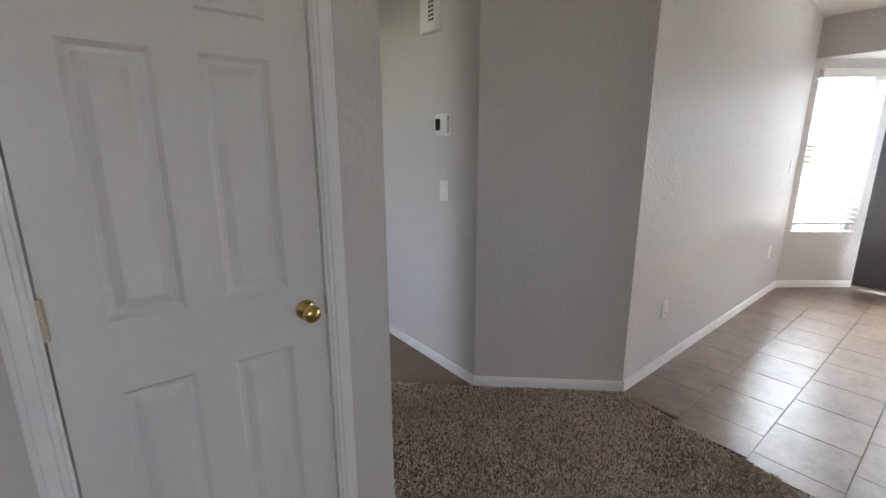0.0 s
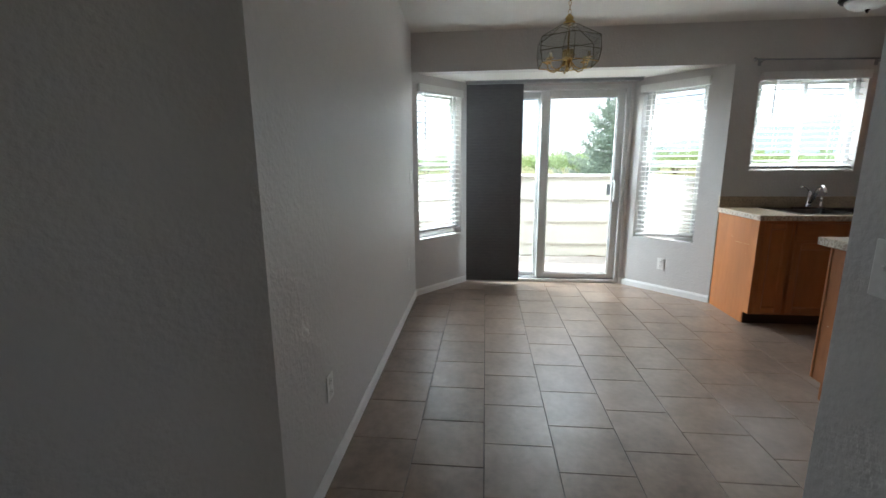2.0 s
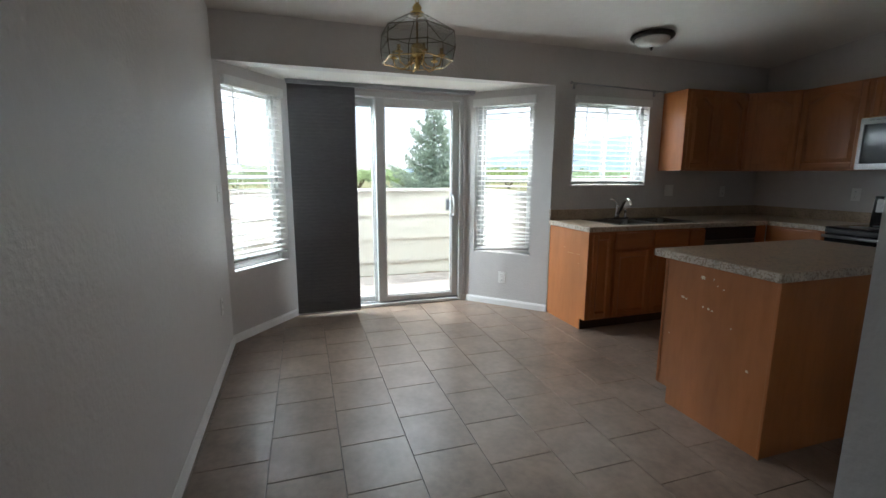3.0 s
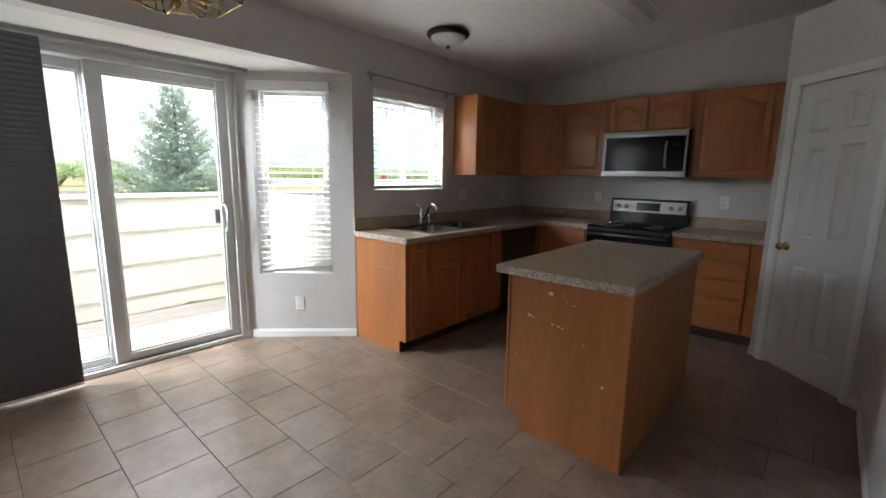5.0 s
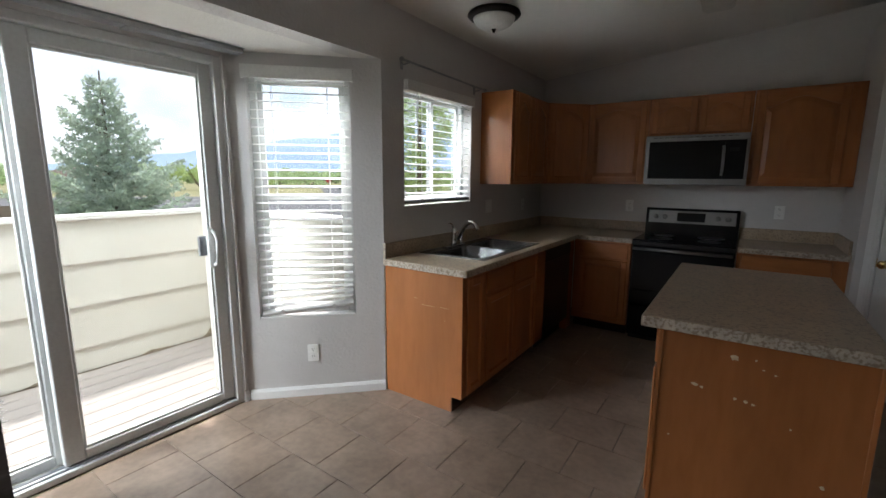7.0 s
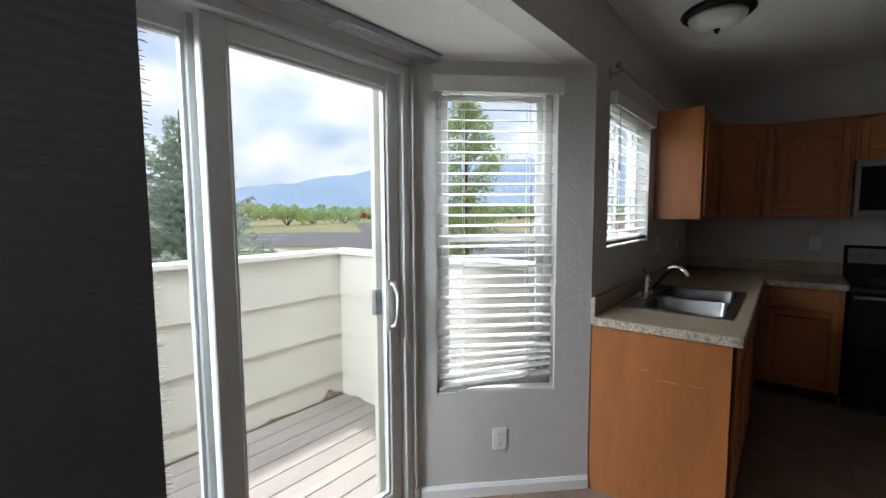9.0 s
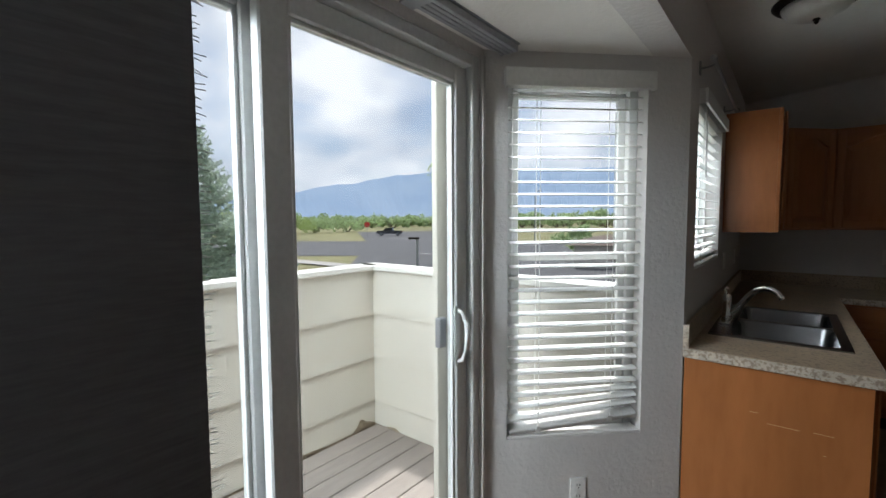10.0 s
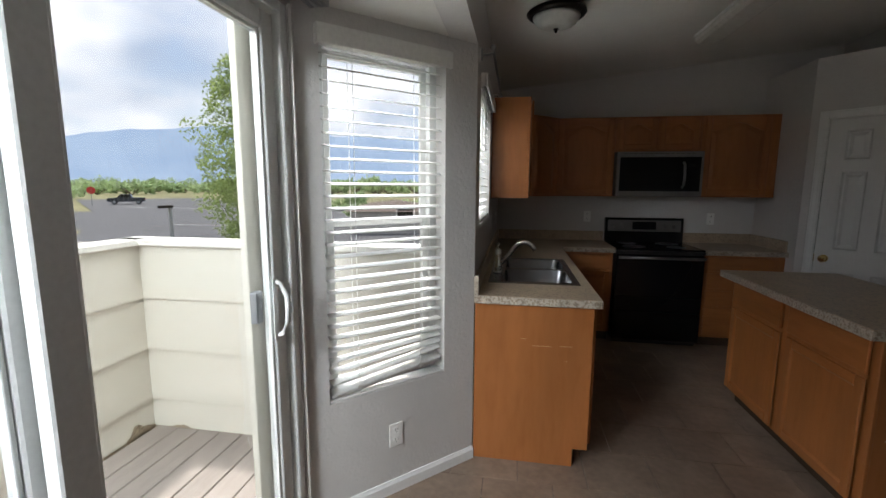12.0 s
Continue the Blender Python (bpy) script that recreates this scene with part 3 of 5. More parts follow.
def sliding_door():
    """White vinyl patio door; x along the wall towards the kitchen, y to the outside."""
    w, h = DOOR_Y1 - DOOR_Y0, DOOR_Z
    d = thing("door_1", pose(6.48, (DOOR_Y0 + DOOR_Y1) / 2, 0, 0, 0, -90), "white vinyl sliding patio door, closed", kind="structure")
    bm = bmesh.new()
    j = 0.045
    for q in ((-w / 2, -w / 2 + j, 0.004, 0.125, 0, h), (w / 2 - j, w / 2, 0.004, 0.125, 0, h), (-w / 2 + j, w / 2 - j, 0.004, 0.125, h - j, h), (-w / 2 + j, w / 2 - j, 0.004, 0.125, 0, 0.035)):
        box(bm, *q, bevel=0.004)
    part("door_frame", bm, "vinyl", d)
    bm = bmesh.new()
    box(bm, -w / 2 + j, w / 2 - j, 0.060, 0.064, 0.035, 0.05)
    box(bm, -w / 2 + j, w / 2 - j, 0.024, 0.028, 0.035, 0.045)
    part("track", bm, "alu", d)
    for nm, x0, x1, y0, sl, sr in (("fixed_panel", -w / 2 + j, -0.012, 0.084, 0.066, 0.082), ("sliding_panel", -0.0725, w / 2 - j, 0.034, 0.083, 0.072)):
        y1 = y0 + 0.042
        bm = bmesh.new()
        z0, z1, sb, st = 0.045, h - j - 0.004, 0.055, 0.066
        for q in ((x0, x0 + sl, y0, y1, z0, z1), (x1 - sr, x1, y0, y1, z0, z1), (x0 + sl, x1 - sr, y0, y1, z1 - st, z1), (x0 + sl, x1 - sr, y0, y1, z0, z0 + sb)):
            box(bm, *q, bevel=0.005)
        # glazing bead round the pane, set back from the face
        for q in ((x0 + sl, x0 + sl + 0.012), (x1 - sr - 0.012, x1 - sr)):
            box(bm, *q, y0 + 0.010, y1 - 0.006, z0 + sb, z1 - st, bevel=0.002)
        for q in ((z0 + sb, z0 + sb + 0.012), (z1 - st - 0.012, z1 - st)):
            box(bm, x0 + sl + 0.012, x1 - sr - 0.012, y0 + 0.010, y1 - 0.006, *q, bevel=0.002)
        leaf = part(nm, bm, "vinyl", d)
        g = boxpart("pane", (x0 + sl + 0.004, x1 - sr - 0.004, y0 + 0.018, y0 + 0.022, z0 + sb + 0.004, z1 - st - 0.004), "glass", leaf)
        g.visible_shadow = False
        if nm == "sliding_panel":
            bm = bmesh.new()
            hx = x1 - 0.066
            tube(bm, [(hx, y0 + 0.004, 1.125), (hx + 0.004, y0 - 0.022, 1.115), (hx + 0.006, y0 - 0.042, 1.07), (hx + 0.006, y0 - 0.045, 1.02), (hx + 0.006, y0 - 0.042, 0.97), (hx + 0.004, y0 - 0.022, 0.925), (hx, y0 + 0.004, 0.915)], 0.0095, 8)
            box(bm, hx - 0.018, hx + 0.018, y0 - 0.006, y0 - 0.0005, 0.90, 1.14, bevel=0.004)
            part("handle", bm, "vinyl", leaf, "white curved pull handle", True)
            bm = bmesh.new()
            box(bm, hx - 0.052, hx - 0.010, y1 + 0.001, y1 + 0.03, 0.97, 1.09, bevel=0.008, seg=2)
            part("outside_pull", bm, "alu", leaf, "grey outside finger pull")
    bm = bmesh.new()
    box(bm, w / 2 - 0.088, w / 2 + 0.03, 0.152, 0.180, 0.032, h + 0.02, bevel=0.003)
    part("outside_casing", bm, "siding", d, "cream painted outside casing")
    return d


sliding_door()
# casing of painted drywall and the small plinth beside the door
boxpart("door_trim", (6.466, 6.478, -0.573, -0.557, 0.084, 2.12), "wall", None)
tagged(bpy.data.objects["door_trim"], "greige return beside the patio door", kind="structure")


def panel_blind():
    p = thing("panel_blind", pose(6.38, 0.84, 0), "charcoal woven fabric panel blind hanging before the patio door", "window blind")
    bm = bmesh.new()
    w, z0, z1 = 0.292, 0.032, 2.118
    n = 130
    # finely ribbed cloth
    cols = []
    for i in range(n + 1):
        z = z0 + (z1 - z0) * i / n
        x = 0.0014 * (i % 2)
        cols.append([bm.verts.new((x, -w, z)), bm.verts.new((x, w, z)), bm.verts.new((x + 0.004, -w, z)), bm.verts.new((x + 0.004, w, z))])
    for a, b in zip(cols, cols[1:]):
        bm.faces.new((a[0], a[1], b[1], b[0])), bm.faces.new((a[3], a[2], b[2], b[3]))
        bm.faces.new((a[2], a[0], b[0], b[2])), bm.faces.new((a[1], a[3], b[3], b[1]))
    part("cloth", bm, "fabric", p)
    bm = bmesh.new()
    rnd = random.Random(5)
    for i in range(150):
        z = z0 + (z1 - z0) * (i + rnd.random()) / 150
        tube(bm, [(0.002, -w, z), (0.002 + rnd.uniform(-0.004, 0.004), -w - rnd.uniform(0.006, 0.024), z + rnd.uniform(-0.004, 0.002))], 0.0011, 4)
    tagged(part("frayed_edge", bm, "fabric_edge", p, "frayed cut edge of loose threads, coloured pale for light between them"), kind="stuff")
    boxpart("weight_bar", (-0.004, 0.010, -w, w, 0.018, 0.034), "trim", p, 0.003, "pale weight bar in the hem")
    return p


panel_blind()
tr = thing("curtain_track", pose(6.385, 0.22, 2.118), "grey aluminium panel track under the bay ceiling", "curtain track")
bm = bmesh.new()
for y in (-0.030, -0.010, 0.010, 0.030):
    box(bm, y - 0.008, y + 0.008, -0.84, 0.92, 0.004, 0.030, bevel=0.002)
part("rail", bm, "alu", tr)
bm = bmesh.new()
box(bm, -0.045, 0.045, -0.845, 0.925, 0.0315, 0.0335)
part("rail_top", bm, "alu", tr)
for y in (-0.3, 0.25):
    boxpart("bracket", (-0.045, 0.045, y - 0.03, y + 0.03, -0.002, 0.003), "alu", tr)


def panel_door(name, m, w, h, label, hinge_left=True, casing=0.058):
    """A white six-panel door in its casing; origin at the middle of the foot of the wall's room face, x along it, -y into the room."""
    d = thing(name, m, label, kind="structure")
    bm = bmesh.new()
    t = 0.035
    y0 = 0.010
    # leaf with sunk, raised-field panels cut into the face
    st, mr = 0.108, 0.095
    pw = (w - 2 * st - mr) / 2
    rows = ((0.215, 0.80), (0.985, 1.605), (1.70, 1.925))
    box(bm, -w / 2, w / 2, y0 + 0.0162, y0 + t, 0.012, h)
    xs = [-w / 2, -w / 2 + st, -w / 2 + st + pw, w / 2 - st - pw, w / 2 - st, w / 2]
    zs = [0.012] + [z for r in rows for z in r] + [h]
    for a in (0, 2, 4):
        box(bm, xs[a], xs[a + 1], y0, y0 + 0.0165, 0.012, h)
    for a in (1, 3):
        for k in range(0, len(zs), 2):
            box(bm, xs[a], xs[a + 1], y0, y0 + 0.0165, zs[k], zs[k + 1])
    leaf = part("leaf", bm, "door", d)
    for a in (1, 3):
        for z0, z1 in rows:
            x0, x1 = xs[a], xs[a + 1]
            bm = bmesh.new()
            ring = []
            for ins, dy in ((0.0, 0.0), (0.012, 0.0145), (0.022, 0.0152), (0.044, 0.004), (0.046, 0.0035)):
                ring.append([bm.verts.new(p) for p in ((x0 + ins, y0 + dy, z0 + ins), (x1 - ins, y0 + dy, z0 + ins), (x1 - ins, y0 + dy, z1 - ins), (x0 + ins, y0 + dy, z1 - ins))])
            for ra, rb in zip(ring, ring[1:]):
                for i in range(4):
                    bm.faces.new((ra[i], ra[(i + 1) % 4], rb[(i + 1) % 4], rb[i]))
            bm.faces.new(ring[-1])
            part("panel", bm, "door", leaf)
    sgn = 1 if hinge_left else -1
    kx = sgn * (w / 2 - 0.062)
    bm = bmesh.new()
    spin(bm, [(0.031, y0 - 0.001), (0.031, y0 - 0.004), (0.024, y0 - 0.009), (0.011, y0 - 0.013), (0.010, y0 - 0.028), (0.018, y0 - 0.034), (0.026, y0 - 0.044), (0.0275, y0 - 0.055), (0.022, y0 - 0.064), (0.008, y0 - 0.068)], 20, (kx, 0, 0.905), "y")
    part("knob", bm, "brass", leaf, "polished brass door knob", True)
    boxpart("latch_plate", (sgn * (w / 2 + 0.0005), sgn * (w / 2 + 0.004), y0 - 0.003, y0 + 0.022, 0.875, 0.935), "brass", leaf)
    for z in (0.22, 1.02, 1.80):
        bm = bmesh.new()
        hx = -sgn * (w / 2 + 0.002)
        tube(bm, [(hx, y0 - 0.004, z - 0.048), (hx, y0 - 0.004, z + 0.048)], 0.0090, 10)
        box(bm, hx - 0.010, hx + 0.010, y0 - 0.0022, y0 - 0.0005, z - 0.043, z + 0.043)
        part("hinge", bm, "hinge", d, "pale brass butt hinge")
    bm = bmesh.new()
    o = w / 2 + 0.004
    box(bm, -o - 0.016, -o, -0.004, 0.11, 0, h + 0.005)
    box(bm, o, o + 0.016, -0.004, 0.11, 0, h + 0.005)
    box(bm, -o, o, -0.004, 0.11, h + 0.005, h + 0.02)
    part("jamb", bm, "trim", d)
    for x0, x1, z0, z1 in ((-o - 0.006 - casing, -o - 0.006, 0.0, h + 0.011 + casing), (o + 0.006, o + 0.006 + casing, 0.0, h + 0.011 + casing), (-o - 0.006, o + 0.006, h + 0.011, h + 0.011 + casing)):
        bm = bmesh.new()
        box(bm, x0, x1, -0.012, -0.0005, z0, z1, bevel=0.004)
        ins = 0.014
        box(bm, x0 + ins, x1 - ins, -0.017, -0.011, z0 + (0 if z0 == 0 else ins), z1 - ins, bevel=0.003)
        part("casing", bm, "trim", d)
    return d


panel_door("door_2", pose(0.815, 1.672, 0), 0.64, 2.03, "white six-panel closet door with a brass knob, closed", hinge_left=True)
_d = (Vector(PB) - Vector(PA)).normalized()
_c = Vector(PA) + _d * 0.43
panel_door("door_3", pose(_c.x, _c.y, 0, 0, 0, math.degrees(math.atan2(_d.y, _d.x))), 0.61, 2.02, "white six-panel pantry door with a brass knob, closed", hinge_left=False)


# ---- kitchen cabinets ----
def extrude_xz(bm, pts, y0, y1):
    a, b = [bm.verts.new((x, y0, z)) for x, z in pts], [bm.verts.new((x, y1, z)) for x, z in pts]
    bm.faces.new(a), bm.faces.new(b[::-1])
    for i in range(len(pts)):
        j = (i + 1) % len(pts)
        bm.faces.new((a[i], a[j], b[j], b[i]))


def arch(x0, x1, z, rise, n=14):
    """A cathedral arch from x0 to x1 whose ends stand at z."""
    out = []
    for k in range(n + 1):
        u = k / n
        out.append((x0 + (x1 - x0) * u, z + rise * (0.5 - 0.5 * math.cos(2 * math.pi * u)) ** 0.8))
    return out


def cabinet_door(parent, x0, x1, z0, z1, across, rise=0.0, y=0.0):
    """Frame-and-panel oak door on the face at y, standing 19 mm proud, with a lipped outer edge and a fielded panel."""
    s = 0.052
    f = y - 0.021
    top = z1 - s
    bm = bmesh.new()
    outer = [(0.010, y - 0.0045), (0.006, y - 0.006), (0.0, f + 0.013), (0.0, f + 0.012)]
    rings = [[bm.verts.new((xx, yy, zz)) for xx, zz in ((x0 + i, z0 + i), (x1 - i, z0 + i), (x1 - i, z1 - i), (x0 + i, z1 - i))] for i, yy in outer]
    for ra, rb in zip(rings, rings[1:]):
        for i in range(4):
            bm.faces.new((ra[i], ra[(i + 1) % 4], rb[(i + 1) % 4], rb[i]))
    bm.faces.new(rings[0]), bm.faces.new(rings[-1][::-1])
    door = part("door", bm, "oak_panel", parent)
    for a, b in ((x0, x0 + s), (x1 - s, x1)):
        boxpart("stile", (a, b, f, f + 0.0118, z0, z1), "oak", door, 0.0055)
    boxpart("rail", (x0 + s, x1 - s, f + 0.0006, f + 0.0118, z0, z0 + s), across, door, 0.005)
    bm = bmesh.new()
    if rise:
        lo = arch(x0 + s, x1 - s, top - rise, rise)
        extrude_xz(bm, [(x0 + s, z1 - 0.003), *lo, (x1 - s, z1 - 0.003)], f + 0.0006, f + 0.0118)
    else:
        box(bm, x0 + s, x1 - s, f + 0.0006, f + 0.0118, top, z1, bevel=0.005)
    part("rail", bm, across, door)
    # panel with a sloped field edge
    def outline(g, yy):
        if rise:
            hi = arch(x0 + s + g, x1 - s - g, top - rise - g, rise)
        else:
            hi = [(x0 + s + g, top - g), (x1 - s - g, top - g)]
        return [bm.verts.new((xx, yy, zz)) for xx, zz in [(x0 + s + g, z0 + s + g), (x1 - s - g, z0 + s + g), *hi[::-1]]]
    bm = bmesh.new()
    if rise:
        steps = [(0.006, f + 0.0118), (0.008, f + 0.0105), (0.034, f + 0.0030), (0.036, f + 0.0020)]
    else:
        steps = [(0.0005, f + 0.0118), (0.0005, f + 0.0050), (0.008, f + 0.0100), (0.010, f + 0.0102)]
    loops = [outline(g, yy) for g, yy in steps]
    for ra, rb in zip(loops, loops[1:]):
        for i in range(len(ra)):
            bm.faces.new((ra[i], ra[(i + 1) % len(ra)], rb[(i + 1) % len(ra)], rb[i]))
    bm.faces.new(loops[-1])
    part("field_panel", bm, "oak_panel", door)
    return door


def drawer_front(parent, x0, x1, z0, z1, across, y=0.0):
    bm = bmesh.new()
    box(bm, x0, x1, y - 0.021, y - 0.004, z0, z1, bevel=0.0075, seg=2)
    return part("drawer", bm, across, parent)


def cabinet(name, m, w, d, z0, z1, label, fronts, across, toe=0.0, group="", rise=0.0, end_panels=(), hollow=False):
    """A cabinet: x along its front, y into the wall. fronts: (kind, x0, x1, z0, z1)."""
    c = thing(name, m, label, "cabinet", group)
    bm = bmesh.new()
    if hollow:
        box(bm, 0.002, w - 0.002, 0.02, d, toe, toe + 0.02)
        box(bm, 0.002, 0.018, 0.02, d, toe + 0.02, z1)
        box(bm, w - 0.018, w - 0.002, 0.02, d, toe + 0.02, z1)
        box(bm, 0.018, w - 0.018, d - 0.012, d, toe + 0.02, z1)
        box(bm, 0.004, w - 0.004, 0.075, d, 0.0, toe)
    elif toe:
        box(bm, 0.002, w - 0.002, 0.02, d, toe, z1)
        box(bm, 0.004, w - 0.004, 0.075, d, 0.0, toe)
    else:
        box(bm, 0.002, w - 0.002, 0.02, d, z0, z1)
    part("body", bm, "oak_panel", c)
    lo = toe if toe else z0
    bm = bmesh.new()
    box(bm, 0.0, w, 0.0, 0.0195, lo, z1, bevel=0.002)
    part("face_frame", bm, "oak", c)
    if toe:
        # Near-black brown board, far darker than the oak above it.
        boxpart("toe_kick", (0.004, w - 0.004, 0.070, 0.0745, 0.0, toe - 0.001), "toe_dark", c)
    for kind, x0, x1, a, b in fronts:
        if kind == "door":
            cabinet_door(c, x0, x1, a, b, across, rise)
        else:
            drawer_front(c, x0, x1, a, b, across)
    for side in end_panels:
        bm = bmesh.new()
        xa, xb = (-0.006, -0.0005) if side < 0 else (w + 0.0005, w + 0.006)
        pts = [(0.075, 0.0), (d, 0.0), (d, z1), (0.0, z1), (0.0, 0.1), (0.075, 0.1)] if toe else [(0, z0), (d, z0), (d, z1), (0, z1)]
        lo_v, hi_v = [bm.verts.new((xa, y, z)) for y, z in pts], [bm.verts.new((xb, y, z)) for y, z in pts]
        bm.faces.new(lo_v), bm.faces.new(hi_v[::-1])
        for i in range(len(pts)):
            j = (i + 1) % len(pts)
            bm.faces.new((lo_v[i], lo_v[j], hi_v[j], hi_v[i]))
        part("end_panel", bm, "oak_panel", c)
    return c


TOP = 0.914
sinkcab = cabinet("sink_cabinet", pose(5.245, -1.222, 0, 0, 0, -90), 1.244, 0.60, 0, 0.874, "honey oak sink base cabinet with false drawer fronts", [
    ("door", 0.028, 0.235, 0.115, 0.855), ("drawer", 0.262, 0.640, 0.715, 0.855), ("drawer", 0.664, 1.035, 0.715, 0.855),
    ("door", 0.262, 0.640, 0.115, 0.695), ("door", 0.664, 1.035, 0.115, 0.695), ("drawer", 1.06, 1.235, 0.115, 0.855)], "oak_y", toe=0.1, group="base cabinets", end_panels=(-1,), hollow=True)
for a, b, z in ((0.10, 0.16, 0.66), (0.20, 0.30, 0.655), (0.12, 0.13, 0.58), (0.33, 0.36, 0.69)):
    boxpart("scratch", (-0.0072, -0.0062, a, b, z, z + 0.002), "scratch", sinkcab)
cabinet("corner_cabinet", pose(5.240, -3.245, 0, 0, 0, 180), 0.505, 0.60, 0, 0.874, "honey oak base cabinet with a drawer beside the range", [
    ("drawer", 0.06, 0.485, 0.715, 0.855), ("door", 0.06, 0.485, 0.115, 0.695)], "oak_x", toe=0.1, group="base cabinets")
cabinet("drawer_cabinet", pose(3.948, -3.245, 0, 0, 0, 180), 0.664, 0.60, 0, 0.874, "honey oak base cabinet with four drawers beside the pantry", [
    ("drawer", 0.03, 0.575, 0.725, 0.855), ("drawer", 0.03, 0.575, 0.565, 0.705), ("drawer", 0.03, 0.575, 0.405, 0.545), ("drawer", 0.03, 0.575, 0.125, 0.385)], "oak_x", toe=0.1, group="base cabinets")
boxpart("corner_filler", (5.247, 5.845, -3.24, -3.112, 0.0, 0.874), "oak", None)
tagged(bpy.data.objects["corner_filler"], "honey oak blind corner base beside the dishwasher", "cabinet")

# uppers
cabinet("wall_cabinet", pose(5.555, -2.445, 0, 0, 0, -90), 0.775, 0.292, 1.388, 2.145, "honey oak wall cabinet with two arched doors beside the window", [
    ("door", 0.025, 0.368, 1.405, 2.125), ("door", 0.398, 0.745, 1.405, 2.125)], "oak_y", group="wall cabinets", rise=0.07)
cabinet("wall_cabinet", pose(5.262, -3.535, 0, 0, 0, 180), 0.545, 0.31, 1.388, 2.145, "honey oak wall cabinet with an arched door over the counter", [
    ("door", 0.015, 0.525, 1.405, 2.125)], "oak_x", group="wall cabinets", rise=0.07)
cabinet("wall_cabinet", pose(4.714, -3.535, 0, 0, 0, 180), 0.766, 0.31, 1.818, 2.145, "short honey oak wall cabinet above the microwave", [
    ("door", 0.02, 0.375, 1.835, 2.125), ("door", 0.392, 0.745, 1.835, 2.125)], "oak_x", group="wall cabinets", rise=0.06)
cabinet("wall_cabinet", pose(3.944, -3.535, 0, 0, 0, 180), 0.660, 0.31, 1.388, 2.145, "wide honey oak wall cabinet with one arched door beside the pantry", [
    ("door", 0.025, 0.575, 1.405, 2.125)], "oak_x", group="wall cabinets", rise=0.075)
# diagonal corner unit
cc = thing("corner_wall_cabinet", pose(5.553, -3.222, 0, 0, 0, -135), "honey oak diagonal corner wall cabinet with an arched door", "cabinet", "wall cabinets")
dw = math.hypot(0.29, 0.31)
bm = bmesh.new()
prism(bm, [(0.002, 0.012), (dw - 0.002, 0.012), (dw + 0.2, 0.20), (0.5 * dw, 0.60), (-0.2, 0.20)][::1], 1.389, 2.144)
part("body", bm, "oak_panel", cc)
boxpart("face_frame", (0.0, dw, 0.0, 0.0115, 1.388, 2.145), "oak", cc, 0.002)
cabinet_door(cc, 0.02, dw - 0.02, 1.405, 2.125, "oak", 0.07)


# ---- worktop, sink, tap ----
def worktop():
    """Laminate worktop in an L with a hole for the sink, an edge band and a low upstand."""
    w = thing("worktop", pose(0, 0, 0), "speckled beige stone-look laminate worktop with upstand", "countertop")
    z0, z1 = 0.876, TOP
    bm = bmesh.new()
    sx0, sx1, sy0, sy1 = 5.305, 5.745, -2.405, -1.555
    slab(bm, [4.722, 5.215, sx0, sx1, 5.849], [-3.849, -3.215, sy0, sy1, -1.205], lambda i, j: (i, j) != (2, 2) and (i > 0 or j == 0), z0, z1)
    part("top", bm, "laminate", w)
    boxpart("top", (3.281, 3.947, -3.849, -3.215, z0, z1), "laminate", w)
    for q in ((5.207, 5.2145, -3.207, -1.197), (5.2145, 5.849, -1.2045, -1.197), (4.722, 5.2065, -3.2145, -3.207), (3.281, 3.947, -3.2145, -3.207)):
        boxpart("edge_band", (*q, z0 - 0.004, z1 - 0.001), "laminate_edge", w, 0.003, "pale speckled laminate edge band")
    for q in ((5.829, 5.8485, -3.829, -1.205), (4.722, 5.8485, -3.8485, -3.829), (3.301, 3.947, -3.8485, -3.829), (3.2815, 3.301, -3.8485, -3.235)):
        boxpart("upstand", (*q, z1 + 0.0005, z1 + 0.1), "laminate", w, 0.003)
    boxpart("upstand_end", (5.826, 5.8495, -1.2045, -1.198, z1 - 0.01, z1 + 0.103), "laminate_edge", w, 0.002, "pale laminate end cap")
    return w


worktop()


def sink():
    s = thing("kitchen_sink", pose(5.535, -1.98, TOP), "double-bowl stainless steel sink set in the worktop", "sink")
    hx, hy = 0.262, 0.458
    bowls = [(-0.222, 0.172, -0.418, -0.014), (-0.222, 0.172, 0.014, 0.418)]
    bm = bmesh.new()
    xs, ys = [-hx, -0.222, 0.172, hx], [-hy, -0.418, -0.014, 0.014, 0.418, hy]
    slab(bm, xs, ys, lambda i, j: not (i == 1 and j in (1, 3)), 0.0005, 0.006)
    part("rim", bm, "sink", s)
    for x0, x1, y0, y1 in bowls:
        bm = bmesh.new()
        rings = []
        for ins, z in ((0.0, 0.004), (0.004, -0.01), (0.016, -0.15), (0.035, -0.172), (0.06, -0.178)):
            a, b, c, d = x0 + ins, x1 - ins, y0 + ins, y1 - ins
            r = 0.045
            ring = []
            for cx, cy, a0 in ((b - r, d - r, 0), (a + r, d - r, 90), (a + r, c + r, 180), (b - r, c + r, 270)):
                for k in range(5):
                    t = radians(a0 + 90 * k / 4)
                    ring.append(bm.verts.new((cx + r * math.cos(t), cy + r * math.sin(t), z)))
            rings.append(ring)
        n = len(rings[0])
        for ra, rb in zip(rings, rings[1:]):
            for k in range(n):
                bm.faces.new((ra[k], ra[(k + 1) % n], rb[(k + 1) % n], rb[k]))
        bm.faces.new(rings[-1])
        bowl = part("bowl", bm, "sink", s, smooth=True)
        bm = bmesh.new()
